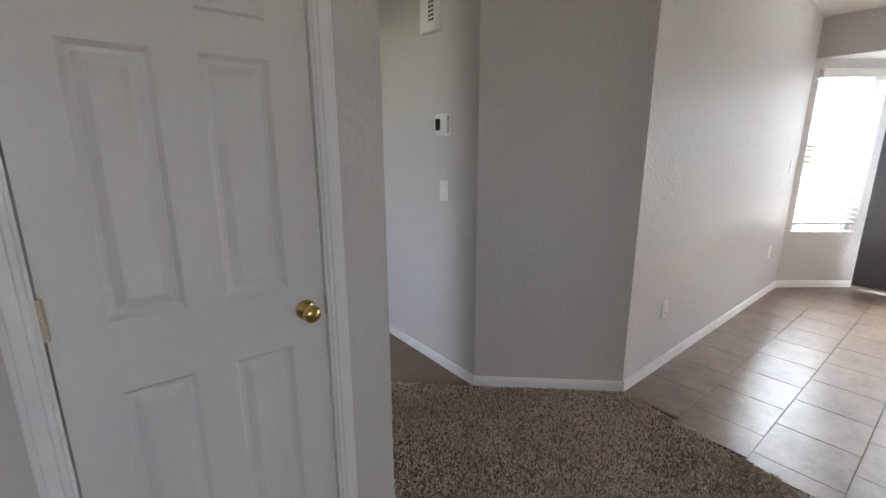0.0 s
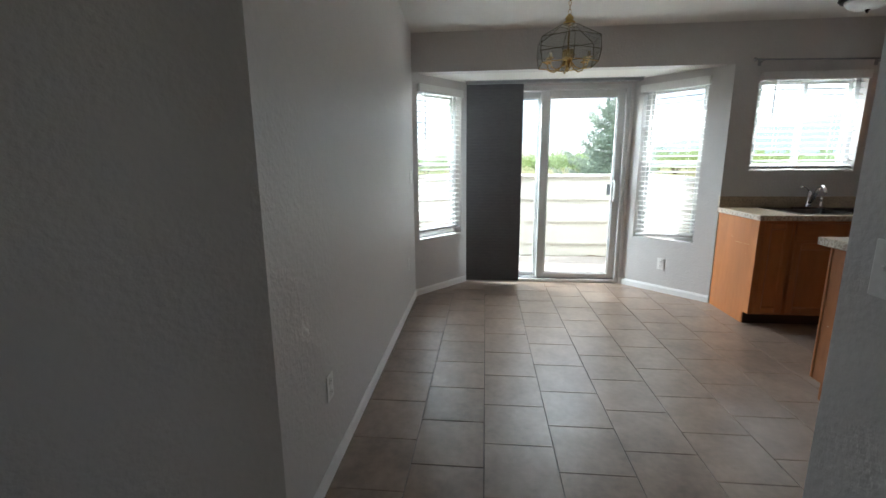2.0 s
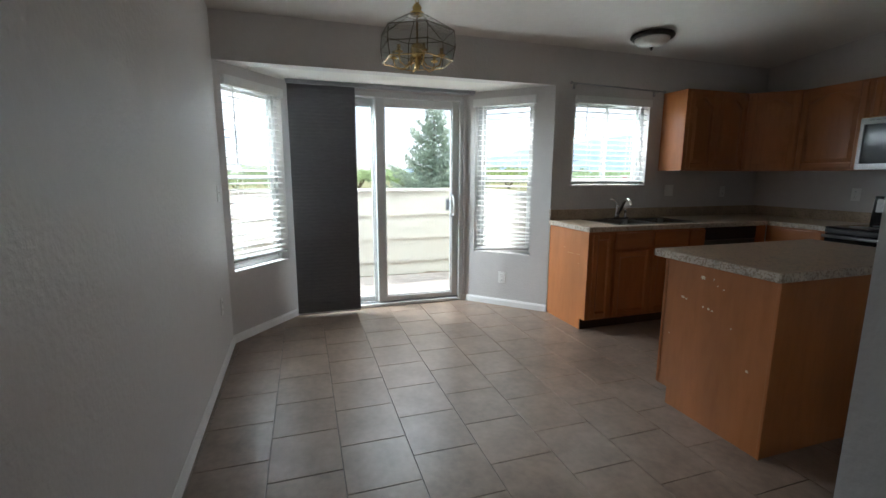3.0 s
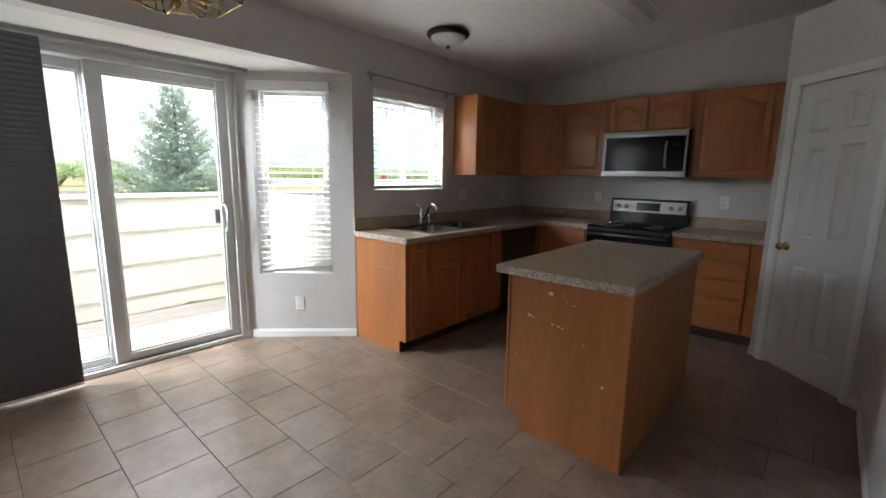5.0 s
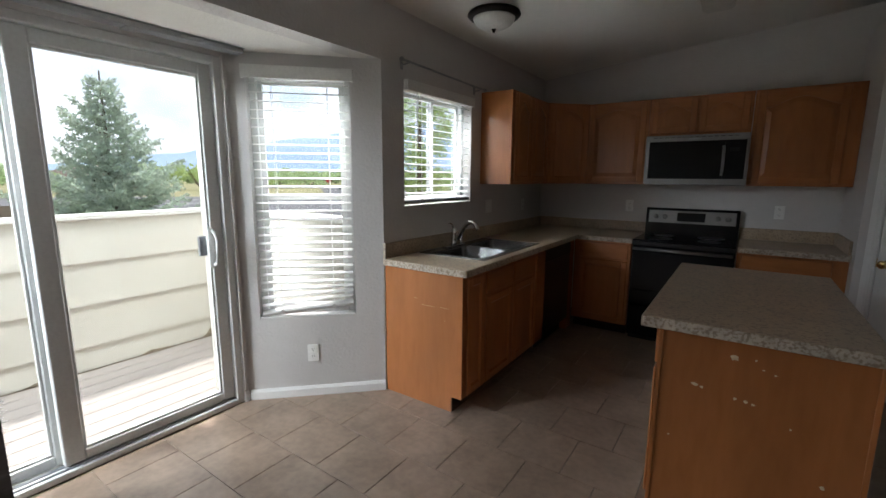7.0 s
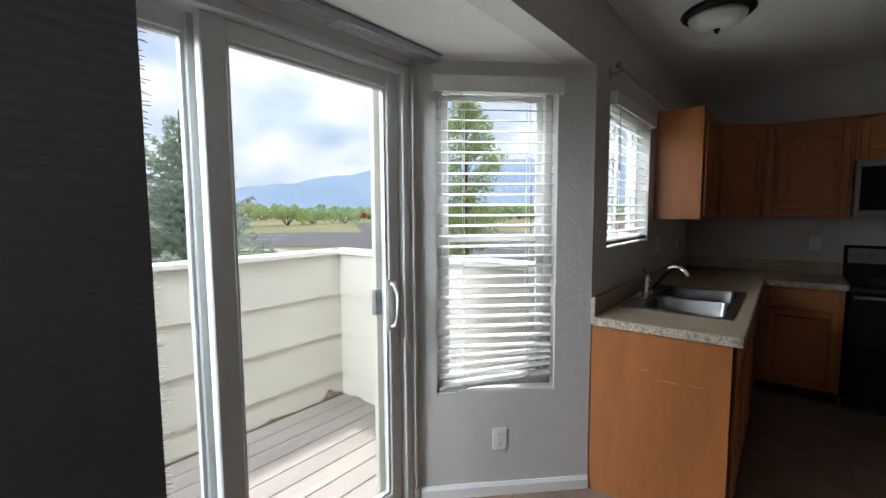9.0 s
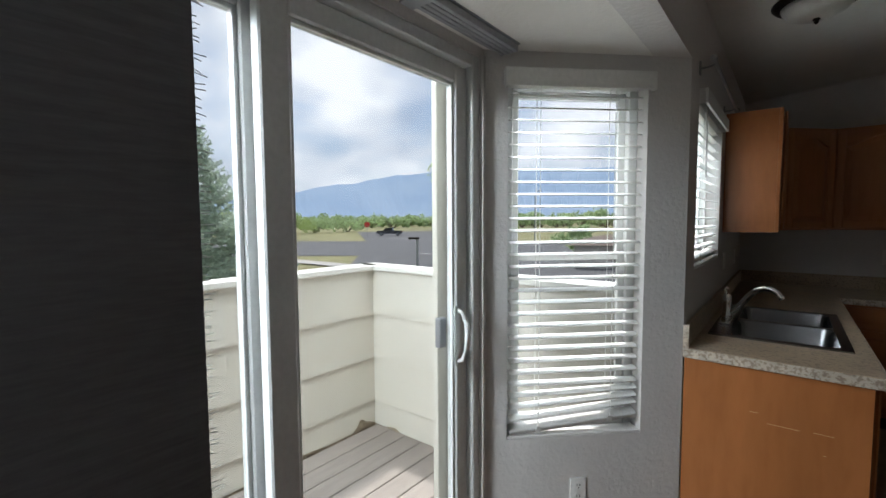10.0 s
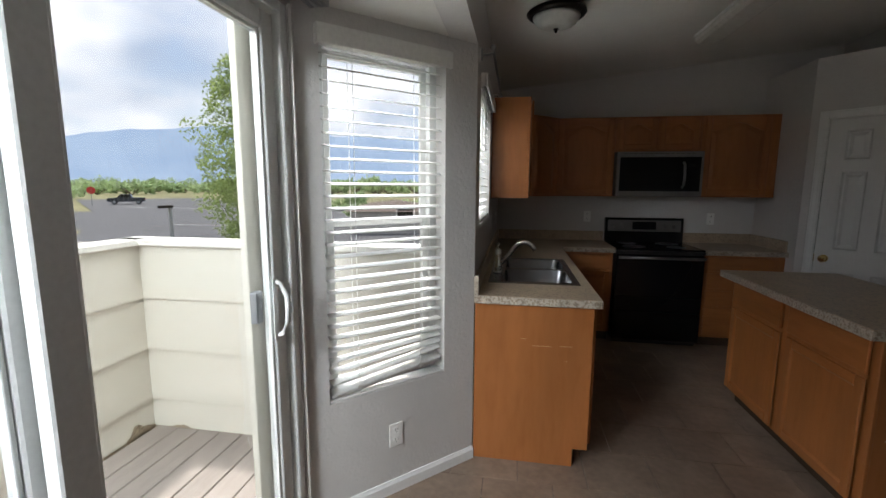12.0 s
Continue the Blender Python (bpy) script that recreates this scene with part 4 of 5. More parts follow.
        spin(bm, [(0.040, -0.1775), (0.040, -0.174), (0.030, -0.1735), (0.012, -0.1755)], 18, ((x0 + x1) / 2, (y0 + y1) / 2, 0))
        part("drain", bm, "chrome", bowl)
    return s


sink()
f = thing("kitchen_tap", pose(5.755, -1.90, TOP + 0.0065), "chrome single-lever kitchen tap with a curved spout", "tap")
bm = bmesh.new()
box(bm, -0.028, 0.028, -0.125, 0.125, 0, 0.012, bevel=0.005, seg=2)
part("deck_plate", bm, "chrome", f)
bm = bmesh.new()
spin(bm, [(0.026, 0.0125), (0.025, 0.03), (0.021, 0.05), (0.020, 0.10), (0.022, 0.125), (0.016, 0.14), (0.004, 0.146)], 18)
part("tap_body", bm, "chrome", f, smooth=True)
bm = bmesh.new()
pts = [(-0.006, 0, 0.045), (-0.035, 0.004, 0.062), (-0.07, 0.010, 0.105), (-0.10, 0.016, 0.150), (-0.13, 0.022, 0.180), (-0.16, 0.028, 0.194), (-0.19, 0.034, 0.192), (-0.215, 0.039, 0.176), (-0.23, 0.042, 0.155), (-0.236, 0.043, 0.145)]
tube(bm, pts, 0.0165, 10, 0.0135)
part("spout", bm, "chrome", f, smooth=True)
bm = bmesh.new()
tube(bm, [(0.0, 0.0, 0.135), (0.012, 0.012, 0.165), (0.004, 0.055, 0.185), (-0.008, 0.085, 0.183)], 0.008, 8, 0.006)
part("lever", bm, "chrome", f, smooth=True)
bm = bmesh.new()
spin(bm, [(0.018, 0.0125), (0.016, 0.02), (0.012, 0.04), (0.013, 0.075), (0.016, 0.085), (0.006, 0.095)], 12, (0.0, -0.10, 0))
part("side_spray", bm, "chrome", f, smooth=True)

# ---- appliances ----
dwm = thing("dishwasher", pose(5.245, -2.470, 0, 0, 0, -90), "stainless dishwasher with a black control strip", "dishwasher")
boxpart("body", (0.004, 0.634, 0.022, 0.60, 0.10, 0.872), "black", dwm)
boxpart("door", (0.006, 0.632, -0.008, 0.021, 0.12, 0.745), "steel_dark", dwm, 0.004)
boxpart("control_panel", (0.006, 0.632, -0.012, 0.021, 0.748, 0.868), "black", dwm, 0.006)
boxpart("toe_plate", (0.006, 0.632, 0.06, 0.066, 0.0, 0.10), "black", dwm)


def range_cooker():
    r = thing("range", pose(4.718, -3.200, 0, 0, 0, 180), "freestanding stainless and black glass electric range", "range")
    w, d = 0.764, 0.645
    boxpart("body", (0.003, w - 0.003, 0.028, d, 0.04, 0.90), "black", r)
    boxpart("kick", (0.01, w - 0.01, 0.06, 0.10, 0.0, 0.04), "black", r)
    bm = bmesh.new()
    box(bm, 0.0, w, 0.0, d - 0.05, 0.901, 0.918, bevel=0.005, seg=2)
    top = part("cooktop", bm, "black_gloss", r, "black glass cooktop")
    for x, y, rad in ((0.19, 0.17, 0.105), (0.57, 0.17, 0.085), (0.19, 0.43, 0.085), (0.57, 0.43, 0.105)):
        bm = bmesh.new()
        spin(bm, [(rad, 0.9183), (rad, 0.9187), (rad - 0.004, 0.9187), (rad - 0.004, 0.9183)], 32, (x, y, 0))
        part("burner_ring", bm, "alu", top)
    boxpart("front_trim", (0.0, w, -0.006, 0.027, 0.868, 0.900), "black", r, 0.004)
    door = boxpart("oven_door", (0.004, w - 0.004, -0.008, 0.027, 0.472, 0.864), "black_gloss", r, 0.004)
    boxpart("lower_door", (0.004, w - 0.004, -0.008, 0.027, 0.332, 0.466), "black_gloss", r, 0.004)
    bm = bmesh.new()
    tube(bm, [(0.015, -0.052, 0.842), (w - 0.015, -0.052, 0.842)], 0.013, 10)
    for x in (0.08, w - 0.08):
        tube(bm, [(x, -0.052, 0.842), (x, -0.0085, 0.842)], 0.009, 8)
    part("handle", bm, "steel", door, smooth=True)
    boxpart("storage_drawer", (0.004, w - 0.004, -0.008, 0.027, 0.055, 0.326), "black_gloss", r, 0.004)
    # control panel, leaning back
    bm = bmesh.new()
    pts = [(d - 0.075, 0.918), (d - 0.02, 0.918), (d - 0.005, 1.155), (d - 0.05, 1.165), (d - 0.058, 1.155)]
    lo, hi = [bm.verts.new((0.0, y, z)) for y, z in pts], [bm.verts.new((w, y, z)) for y, z in pts]
    bm.faces.new(lo), bm.faces.new(hi[::-1])
    for i in range(5):
        j = (i + 1) % 5
        bm.faces.new((lo[i], lo[j], hi[j], hi[i]))
    back = part("backguard", bm, "black_gloss", r)
    tilt = math.degrees(math.atan2(0.017, 0.237))
    def on_back(dims, nm, mat, parent, bevel=0.002):
        o = boxpart(nm, dims, mat, parent, bevel)
        o.matrix_basis = pose(0, d - 0.0765, 0.92, -tilt, 0, 0)
        return o
    face = on_back((0.025, w - 0.025, -0.004, -0.0005, 0.105, 0.222), "control_face", "steel", back)
    on_back((0.27, 0.50, -0.0065, -0.0042, 0.125, 0.205), "display", "black_gloss", back)
    for x in (0.085, 0.165, w - 0.165, w - 0.085):
        bm = bmesh.new()
        spin(bm, [(0.0235, -0.0042), (0.0225, -0.008), (0.0185, -0.010), (0.0165, -0.028), (0.012, -0.031)], 18, (x, 0, 0.163), "y")
        k = part("knob", bm, "steel", back, smooth=True)
        k.matrix_basis = pose(0, d - 0.0765, 0.92, -tilt, 0, 0)
    return r


range_cooker()


def microwave():
    m = thing("microwave", pose(4.712, -3.452, 1.392, 0, 0, 180), "over-the-range stainless microwave with a black window", "microwave")
    w, h, d = 0.766, 0.420, 0.392
    boxpart("case", (0.001, w - 0.001, 0.0, d, 0.0, h), "black", m, 0.003)
    bm = bmesh.new()
    for q in ((0.0, w, 0.368, h), (0.0, w, 0.0, 0.050), (0.0, 0.030, 0.050, 0.368), (w - 0.020, w, 0.050, 0.368)):
        box(bm, q[0], q[1], -0.022, -0.0005, q[2], q[3], bevel=0.003)
    front = part("front_frame", bm, "steel", m)
    boxpart("door_glass", (0.0305, 0.60, -0.017, -0.0005, 0.0505, 0.3675), "black_gloss", m)
    boxpart("control_panel", (0.602, w - 0.0205, -0.017, -0.0005, 0.0505, 0.3675), "black_gloss", m)
    boxpart("display", (0.635, 0.70, -0.0178, -0.0172, 0.275, 0.305), "lcd", m)
    bm = bmesh.new()
    tube(bm, [(0.592, -0.018, 0.085), (0.595, -0.05, 0.105), (0.597, -0.058, 0.20), (0.595, -0.05, 0.295), (0.592, -0.018, 0.315)], 0.0115, 10)
    part("handle", bm, "steel", m, smooth=True)
    for k in range(14):
        boxpart("vent_slot", (0.06 + k * 0.046, 0.09 + k * 0.046, -0.0228, -0.0221, h - 0.022, h - 0.017), "slot", m)
    boxpart("badge", (0.335, 0.425, -0.0232, -0.0222, 0.380, 0.390), "alu", m)
    boxpart("grease_filter", (0.06, w - 0.06, 0.08, 0.30, -0.004, -0.0005), "alu", m)
    return m


microwave()


# ---- island ----
def island():
    c = cabinet("kitchen_island", pose(4.165, -2.185, 0, 0, 0, 90), 1.215, 0.63, 0, 0.868, "honey oak island cabinet with chipped end panel", [
        ("drawer", 0.03, 0.575, 0.70, 0.85), ("drawer", 0.635, 1.18, 0.70, 0.85), ("door", 0.03, 0.575, 0.115, 0.68), ("door", 0.635, 1.18, 0.115, 0.68)],
        "oak_y", toe=0.1, end_panels=(-1, 1))
    boxpart("back_panel", (0.0, 1.215, 0.6305, 0.6365, 0.0, 0.868), "oak_panel", c)
    for y, z0 in ((0.0, 0.105), (0.632, 0.0)):
        boxpart("corner_moulding", (1.2215, 1.2275, y - 0.004, y + 0.012, z0, 0.866), "oak", c, 0.002)
    rnd = random.Random(11)
    def chip(yy, z, size):
        bm = bmesh.new()
        n = 9
        pts = [(yy + size * rnd.uniform(0.5, 1.15) * math.cos(2 * math.pi * k / n), z + 0.8 * size * rnd.uniform(0.5, 1.15) * math.sin(2 * math.pi * k / n)) for k in range(n)]
        lo, hi = [bm.verts.new((1.2213, y, zz)) for y, zz in pts], [bm.verts.new((1.2221, y, zz)) for y, zz in pts]
        bm.faces.new(hi)
        for i in range(n):
            bm.faces.new((lo[i], lo[(i + 1) % n], hi[(i + 1) % n], hi[i]))
        part("chip", bm, "chip", c, "chipped patch of bare wood")
    for yy, z, size in ((0.245, 0.80, 0.016), (0.37, 0.765, 0.006), (0.335, 0.775, 0.004), (0.13, 0.665, 0.013), (0.155, 0.66, 0.008), (0.262, 0.645, 0.008), (0.295, 0.642, 0.008),
                        (0.318, 0.637, 0.007), (0.43, 0.58, 0.005), (0.535, 0.40, 0.009), (0.06, 0.43, 0.004), (0.31, 0.805, 0.005)):
        chip(yy, z, size)
    t = thing("island_worktop", pose(0, 0, 0), "speckled beige laminate worktop on the island", "countertop")
    bm = bmesh.new()
    box(bm, 3.518, 4.228, -2.242, -0.940, 0.872, 0.912)
    part("top", bm, "laminate", t)
    for q in ((4.2285, 4.236, -2.250, -0.932), (3.510, 3.5175, -2.250, -0.932), (3.5175, 4.2285, -0.9395, -0.932), (3.5175, 4.2285, -2.250, -2.2425)):
        boxpart("edge_band", (*q, 0.868, 0.9112), "laminate_edge", t, 0.003, "pale speckled laminate edge band")


island()


# ---- lamps ----
fl = thing("ceiling_lamp", pose(5.44, -1.88, ceil_z(5.44) - 0.001), "flush ceiling lamp with a dark bronze rim and frosted bowl, unlit", "ceiling lamp")
bm = bmesh.new()
spin(bm, [(0.10, 0.01), (0.172, -0.004), (0.178, -0.02), (0.165, -0.034), (0.150, -0.040), (0.140, -0.038)], 36)
part("rim", bm, "bronze", fl, smooth=True)
bm = bmesh.new()
spin(bm, [(0.142, -0.036), (0.135, -0.055), (0.115, -0.078), (0.085, -0.094), (0.045, -0.102), (0.010, -0.104)], 36)
part("bowl", bm, "opal", fl, smooth=True)
bm = bmesh.new()
spin(bm, [(0.014, -0.1045), (0.016, -0.110), (0.008, -0.116), (0.010, -0.122), (0.003, -0.130)], 14)
part("finial", bm, "bronze", fl, smooth=True)

fx = thing("fluorescent_fixture", pose(4.215, -2.25, ceil_z(4.215) - 0.001), "long white wraparound ceiling light, unlit", "ceiling light")
bm = bmesh.new()
box(bm, -0.11, 0.11, -0.60, 0.60, -0.022, 0.03, bevel=0.004)
part("tray", bm, "trim", fx)
bm = bmesh.new()
prof = [(-0.10, -0.023), (-0.095, -0.055), (-0.07, -0.072), (0.07, -0.072), (0.095, -0.055), (0.10, -0.023)]
a, b = [bm.verts.new((x, -0.595, z)) for x, z in prof], [bm.verts.new((x, 0.595, z)) for x, z in prof]
bm.faces.new(a), bm.faces.new(b[::-1])
for i in range(6):
    j = (i + 1) % 6
    bm.faces.new((a[i], a[j], b[j], b[i]))
part("diffuser", bm, "opal", fx)


def chandelier():
    c = thing("chandelier", pose(4.51, 0.44, 1.868), "polished brass chandelier with clear glass panes, unlit", "chandelier")
    N = 6
    tiers = [(0.054, 0.262), (0.194, 0.182), (0.200, 0.105), (0.186, 0.040)]
    up = ceil_z(4.51) - 1.868
    bm = bmesh.new()
    spin(bm, [(0.020, 0.262), (0.034, 0.268), (0.036, 0.278), (0.020, 0.290), (0.026, 0.302), (0.014, 0.318), (0.006, 0.326)], 18)
    part("crown", bm, "brass", c, smooth=True)
    zc, k = 0.325, 0
    while zc < up - 0.05:
        bm = bmesh.new()
        ring = []
        for i in range(9):
            t = 2 * math.pi * i / 8
            u, v = 0.0085 * math.cos(t), 0.0155 * math.sin(t)
            ring.append((u, 0, zc + 0.012 + v) if k % 2 else (0, u, zc + 0.012 + v))
        tube(bm, ring, 0.0019, 5)
        part("chain_link", bm, "brass", c)
        zc += 0.0245
        k += 1
    bm = bmesh.new()
    spin(bm, [(0.010, up - 0.055), (0.030, up - 0.045), (0.058, up - 0.02), (0.062, up + 0.012)], 20)
    part("canopy", bm, "brass", c, smooth=True)
    corner = lambda r, z, i: Vector((r * math.cos(2 * math.pi * i / N), r * math.sin(2 * math.pi * i / N), z))
    for i in range(N):
        for nm, (r1, z1), (r0, z0) in zip(("upper_pane", "middle_pane", "lower_pane"), tiers, tiers[1:]):
            bm = bmesh.new()
            q = [corner(r0, z0, i), corner(r0, z0, i + 1), corner(r1, z1, i + 1), corner(r1, z1, i)]
            nrm = (q[1] - q[0]).cross(q[3] - q[0]).normalized() * 0.003
            lo, hi = [bm.verts.new(p) for p in q], [bm.verts.new(p + nrm) for p in q]
            bm.faces.new(lo), bm.faces.new(hi[::-1])
            for a in range(4):
                bm.faces.new((lo[a], lo[(a + 1) % 4], hi[(a + 1) % 4], hi[a]))
            g = part(nm, bm, "lamp_glass", c)
            g.visible_shadow = False
        bm = bmesh.new()
        tube(bm, [corner(*tier, i) for tier in tiers], 0.0026, 6)
        for tier in tiers[:3]:
            tube(bm, [corner(*tier, i), corner(*tier, i + 1)], 0.0024, 6)
        part("came", bm, "came", c)
        bm = bmesh.new()
        tube(bm, [corner(*tiers[3], i), corner(*tiers[3], i + 1)], 0.0034, 6)
        part("rim", bm, "brass", c)
    bm = bmesh.new()
    spin(bm, [(0.006, 0.27), (0.006, 0.13), (0.030, 0.125), (0.036, 0.105), (0.034, 0.075), (0.020, 0.06), (0.010, 0.035), (0.014, 0.02), (0.004, 0.0)], 16)
    part("stem", bm, "brass", c, smooth=True)
    for i in range(6):
        a = 2 * math.pi * i / 6
        ca, sa = math.cos(a), math.sin(a)
        bm = bmesh.new()
        tube(bm, [(ca * r, sa * r, z) for r, z in ((0.02, 0.06), (0.05, 0.022), (0.085, 0.008), (0.118, 0.020), (0.128, 0.05), (0.128, 0.062))], 0.0042, 7)
        arm = part("arm", bm, "brass", c, smooth=True)
        bm = bmesh.new()
        spin(bm, [(0.006, 0.06), (0.022, 0.066), (0.023, 0.070), (0.009, 0.071), (0.009, 0.10), (0.004, 0.101)], 12, (ca * 0.128, sa * 0.128, 0))
        part("candle_cup", bm, "brass", arm, smooth=True)


chandelier()

# curtain rod over the sink window
rod = thing("curtain_rod", pose(5.785, -1.86, 2.16), "thin grey metal curtain rod above the sink window", "curtain rod")
bm = bmesh.new()
tube(bm, [(0, -0.52, -0.012), (0, 0.52, 0.008)], 0.007, 10)
part("pole", bm, "alu", rod, smooth=True)
for y, z in ((-0.53, -0.012), (0.53, 0.008)):
    bm = bmesh.new()
    bmesh.ops.create_uvsphere(bm, u_segments=12, v_segments=8, radius=0.016, matrix=Matrix.Translation((0, y, z)))
    part("finial", bm, "alu", rod, smooth=True)
for y, z in ((-0.46, -0.011), (0.46, 0.007)):
    bm = bmesh.new()
    tube(bm, [(0, y, z - 0.005), (0.03, y, z - 0.012), (0.0645, y, z - 0.012)], 0.005, 6)
    box(bm, 0.058, 0.0645, y - 0.012, y + 0.012, z - 0.04, z + 0.02)
    part("bracket", bm, "alu", rod)


# ---- plates on the walls ----
def plate(name, m, label, category, kind, w=0.072, h=0.116):
    p = thing(name, m, label, category)
    bm = bmesh.new()
    box(bm, -w / 2, w / 2, -0.006, -0.0005, -h / 2, h / 2, bevel=0.003, seg=2)
    face = part("cover_plate", bm, "plate", p)
    if kind == "outlet":
        for z in (-0.025, 0.025):
            bm = bmesh.new()
            spin(bm, [(0.0165, -0.0062), (0.0165, -0.0082), (0.0155, -0.0086)], 16, (0, 0, z), "y")
            soc = part("socket", bm, "plate", p)
            for x in (-0.006, 0.006):
                boxpart("slot", (x - 0.0012, x + 0.0012, -0.0092, -0.0087, z - 0.002, z + 0.008), "slot", soc)
            boxpart("slot", (-0.002, 0.002, -0.0092, -0.0087, z - 0.011, z - 0.007), "slot", soc)
    elif kind == "switch":
        for x in ([0.0] if w < 0.1 else [-0.023, 0.023]):
            boxpart("toggle_slot", (x - 0.006, x + 0.006, -0.0068, -0.0062, -0.013, 0.013), "plate", p)
            t = boxpart("toggle", (x - 0.004, x + 0.004, -0.017, -0.0068, 0.0, 0.009), "plate", p, 0.001)
    for z in ((0.0,) if kind == "outlet" else (-0.03, 0.03)):
        bm = bmesh.new()
        spin(bm, [(0.003, -0.0061), (0.003, -0.0068)], 8, (0, 0, z), "y")
        part("screw", bm, "plate", p)
    return p


def on_wall(p, q, s, z):
    """Pose on a wall face from p to q, y into the wall (to the right of that way)."""
    p, q = Vector(p), Vector(q)
    d = (q - p).normalized()
    c = p + d * s
    return pose(c.x, c.y, z, 0, 0, math.degrees(math.atan2(d.y, d.x)) + 180)


plate("outlet", on_wall(A_R, B_R, 0.472, 0.297), "white duplex outlet below the bay window", "outlet", "outlet")
plate("outlet", on_wall(A_L, (2.843, NEAR_Y), 2.56, 0.40), "white duplex outlet low on the long wall", "outlet", "outlet")
plate("outlet", on_wall(A_L, (2.843, NEAR_Y), 0.42, 0.43), "white duplex outlet low on the wall near the bay", "outlet", "outlet")
plate("light_switch", on_wall(A_L, (2.843, NEAR_Y), 0.20, 1.2), "white light switch on the long wall near the bay", "light switch", "switch")
plate("light_switch", pose(5.85, -2.61, 1.187, 0, 0, -90), "wide white blank plate beside the sink window", "light switch", "blank", 0.115, 0.116)
plate("outlet", pose(5.85, -3.35, 1.17, 0, 0, -90), "white outlet near the kitchen corner", "outlet", "outlet")
plate("outlet", pose(4.895, -3.85, 1.17, 0, 0, 180), "white outlet above the worktop beside the range", "outlet", "outlet")
plate("outlet", pose(3.68, -3.85, 1.16, 0, 0, 180), "white outlet above the worktop near the pantry", "outlet", "outlet")
plate("light_switch", pose(2.55, 0.14, 1.12, 0, 0, 180), "white light switch at the wall's end", "light switch", "switch")
plate("light_switch", pose(2.221, 2.435, 1.135, 0, 0, -90), "white light switch in the hall below the thermostat", "light switch", "switch")
th = thing("thermostat", pose(2.221, 2.435, 1.505, 0, 0, -90), "white thermostat with a dark display", "thermostat")
boxpart("wall_plate", (-0.068, 0.068, -0.006, -0.0005, -0.058, 0.062), "plate", th, 0.003)
boxpart("housing", (-0.056, 0.056, -0.026, -0.0065, -0.046, 0.050), "plate", th, 0.006, seg=2)
boxpart("display", (-0.046, -0.004, -0.0268, -0.0262, -0.030, 0.034), "lcd", th, label="dark display")
ch = thing("door_chime", pose(2.224, 2.53, 2.10, 0, 0, -90), "white slotted door chime box high on the hall wall", "door chime")
boxpart("case", (-0.07, 0.07, -0.045, -0.0005, -0.10, 0.10), "plate", ch, 0.006, seg=2)
for k in range(5):
    for x in (0.022, 0.046):
        boxpart("slot", (x - 0.009, x + 0.009, -0.0458, -0.0452, -0.05 + k * 0.022, -0.038 + k * 0.022), "slot", ch)

# open door at the end of the hall
hd = thing("door_4", pose(2.44, 4.87, 0, 0, 0, 62), "plain white bedroom door standing open at the hall's end", kind="structure")
boxpart("leaf", (0.0, 0.72, 0.0, 0.035, 0.012, 2.03), "door", hd, 0.002)
bm = bmesh.new()
for q in ((1.885, 1.942, 0, 2.11), (2.68, 2.737, 0, 2.11), (1.942, 2.68, 2.05, 2.11)):
    box(bm, q[0], q[1], 4.836, 4.8495, q[2], q[3], bevel=0.004)
structure("trim", bm, "trim", "white painted casing round the hall doorway")


# ---- balcony ----
BX, BY0, BY1, PT = 7.78, -1.15, 3.0, 1.165
def siding_run(name, p, q, label):
    """Lap boards on the inner face of a parapet; the face is to the left of the way from p to q."""
    p, q = Vector(p), Vector(q)
    d = q - p
    length = d.length
    par = thing(name, pose(p.x, p.y, 0, 0, 0, math.degrees(math.atan2(d.y, d.x))), label, kind="structure")
    boxpart("core", (-0.05, length + 0.10, -0.11, -0.022, -0.25, PT - 0.035), "siding", par)
    edges = [0.045, 0.215, 0.525, 0.835, PT - 0.036]
    for z0, z1 in zip(edges, edges[1:]):
        bm = bmesh.new()
        prof = [(-0.0215, z0 - 0.014), (0.006, z0 - 0.014), (0.006, z0 - 0.004), (-0.012, z1 - 0.001), (-0.0215, z1 - 0.001)]
        a, b = [bm.verts.new((-0.02, y, z)) for y, z in prof], [bm.verts.new((length + 0.02, y, z)) for y, z in prof]
        bm.faces.new(a), bm.faces.new(b[::-1])
        for i in range(5):
            j = (i + 1) % 5
            bm.faces.new((a[i], a[j], b[j], b[i]))
        part("siding_board", bm, "siding", par)
    # Strip along the foot, browner and darker than the boards.
    boxpart("foot_gap", (0.0, length, -0.02, 0.004, 0.0, 0.034), "peel", par, label="dark brown strip along the foot")
    bm = bmesh.new()
    box(bm, -0.06, length + 0.14, -0.135, 0.022, PT - 0.034, PT, bevel=0.004)
    part("cap", bm, "cap", par, "white painted cap board")
    rnd = random.Random(int(length * 100))
    for k in range(int(length * 3.2)):
        bm = bmesh.new()
        x, n = (0.10 if k == 0 else rnd.uniform(0.15, length - 0.15)), 8
        sx, sz = (0.10, 0.075) if k == 0 else (rnd.uniform(0.04, 0.13), rnd.uniform(0.008, 0.032))
        pts = [(x + sx * (i / (n - 1) * 2 - 1), 0.030) for i in range(n)] + [(x + sx * (1 - i / (n - 1) * 2), 0.034 + sz * rnd.uniform(0.2, 1.0) * math.sin(math.pi * (i + 0.5) / n)) for i in range(n)]
        extrude_xz(bm, pts, 0.0, 0.0095)
        part("peeled_patch", bm, "peel", par, "peeled paint at the board's foot")
    return par


siding_run("parapet_east", (BX, BY1), (BX, BY0), "cream lap-sided balcony parapet with a white cap")
siding_run("parapet_south", (BX, BY0), (5.99, BY0 - 0.0), "cream lap-sided balcony parapet at the side")
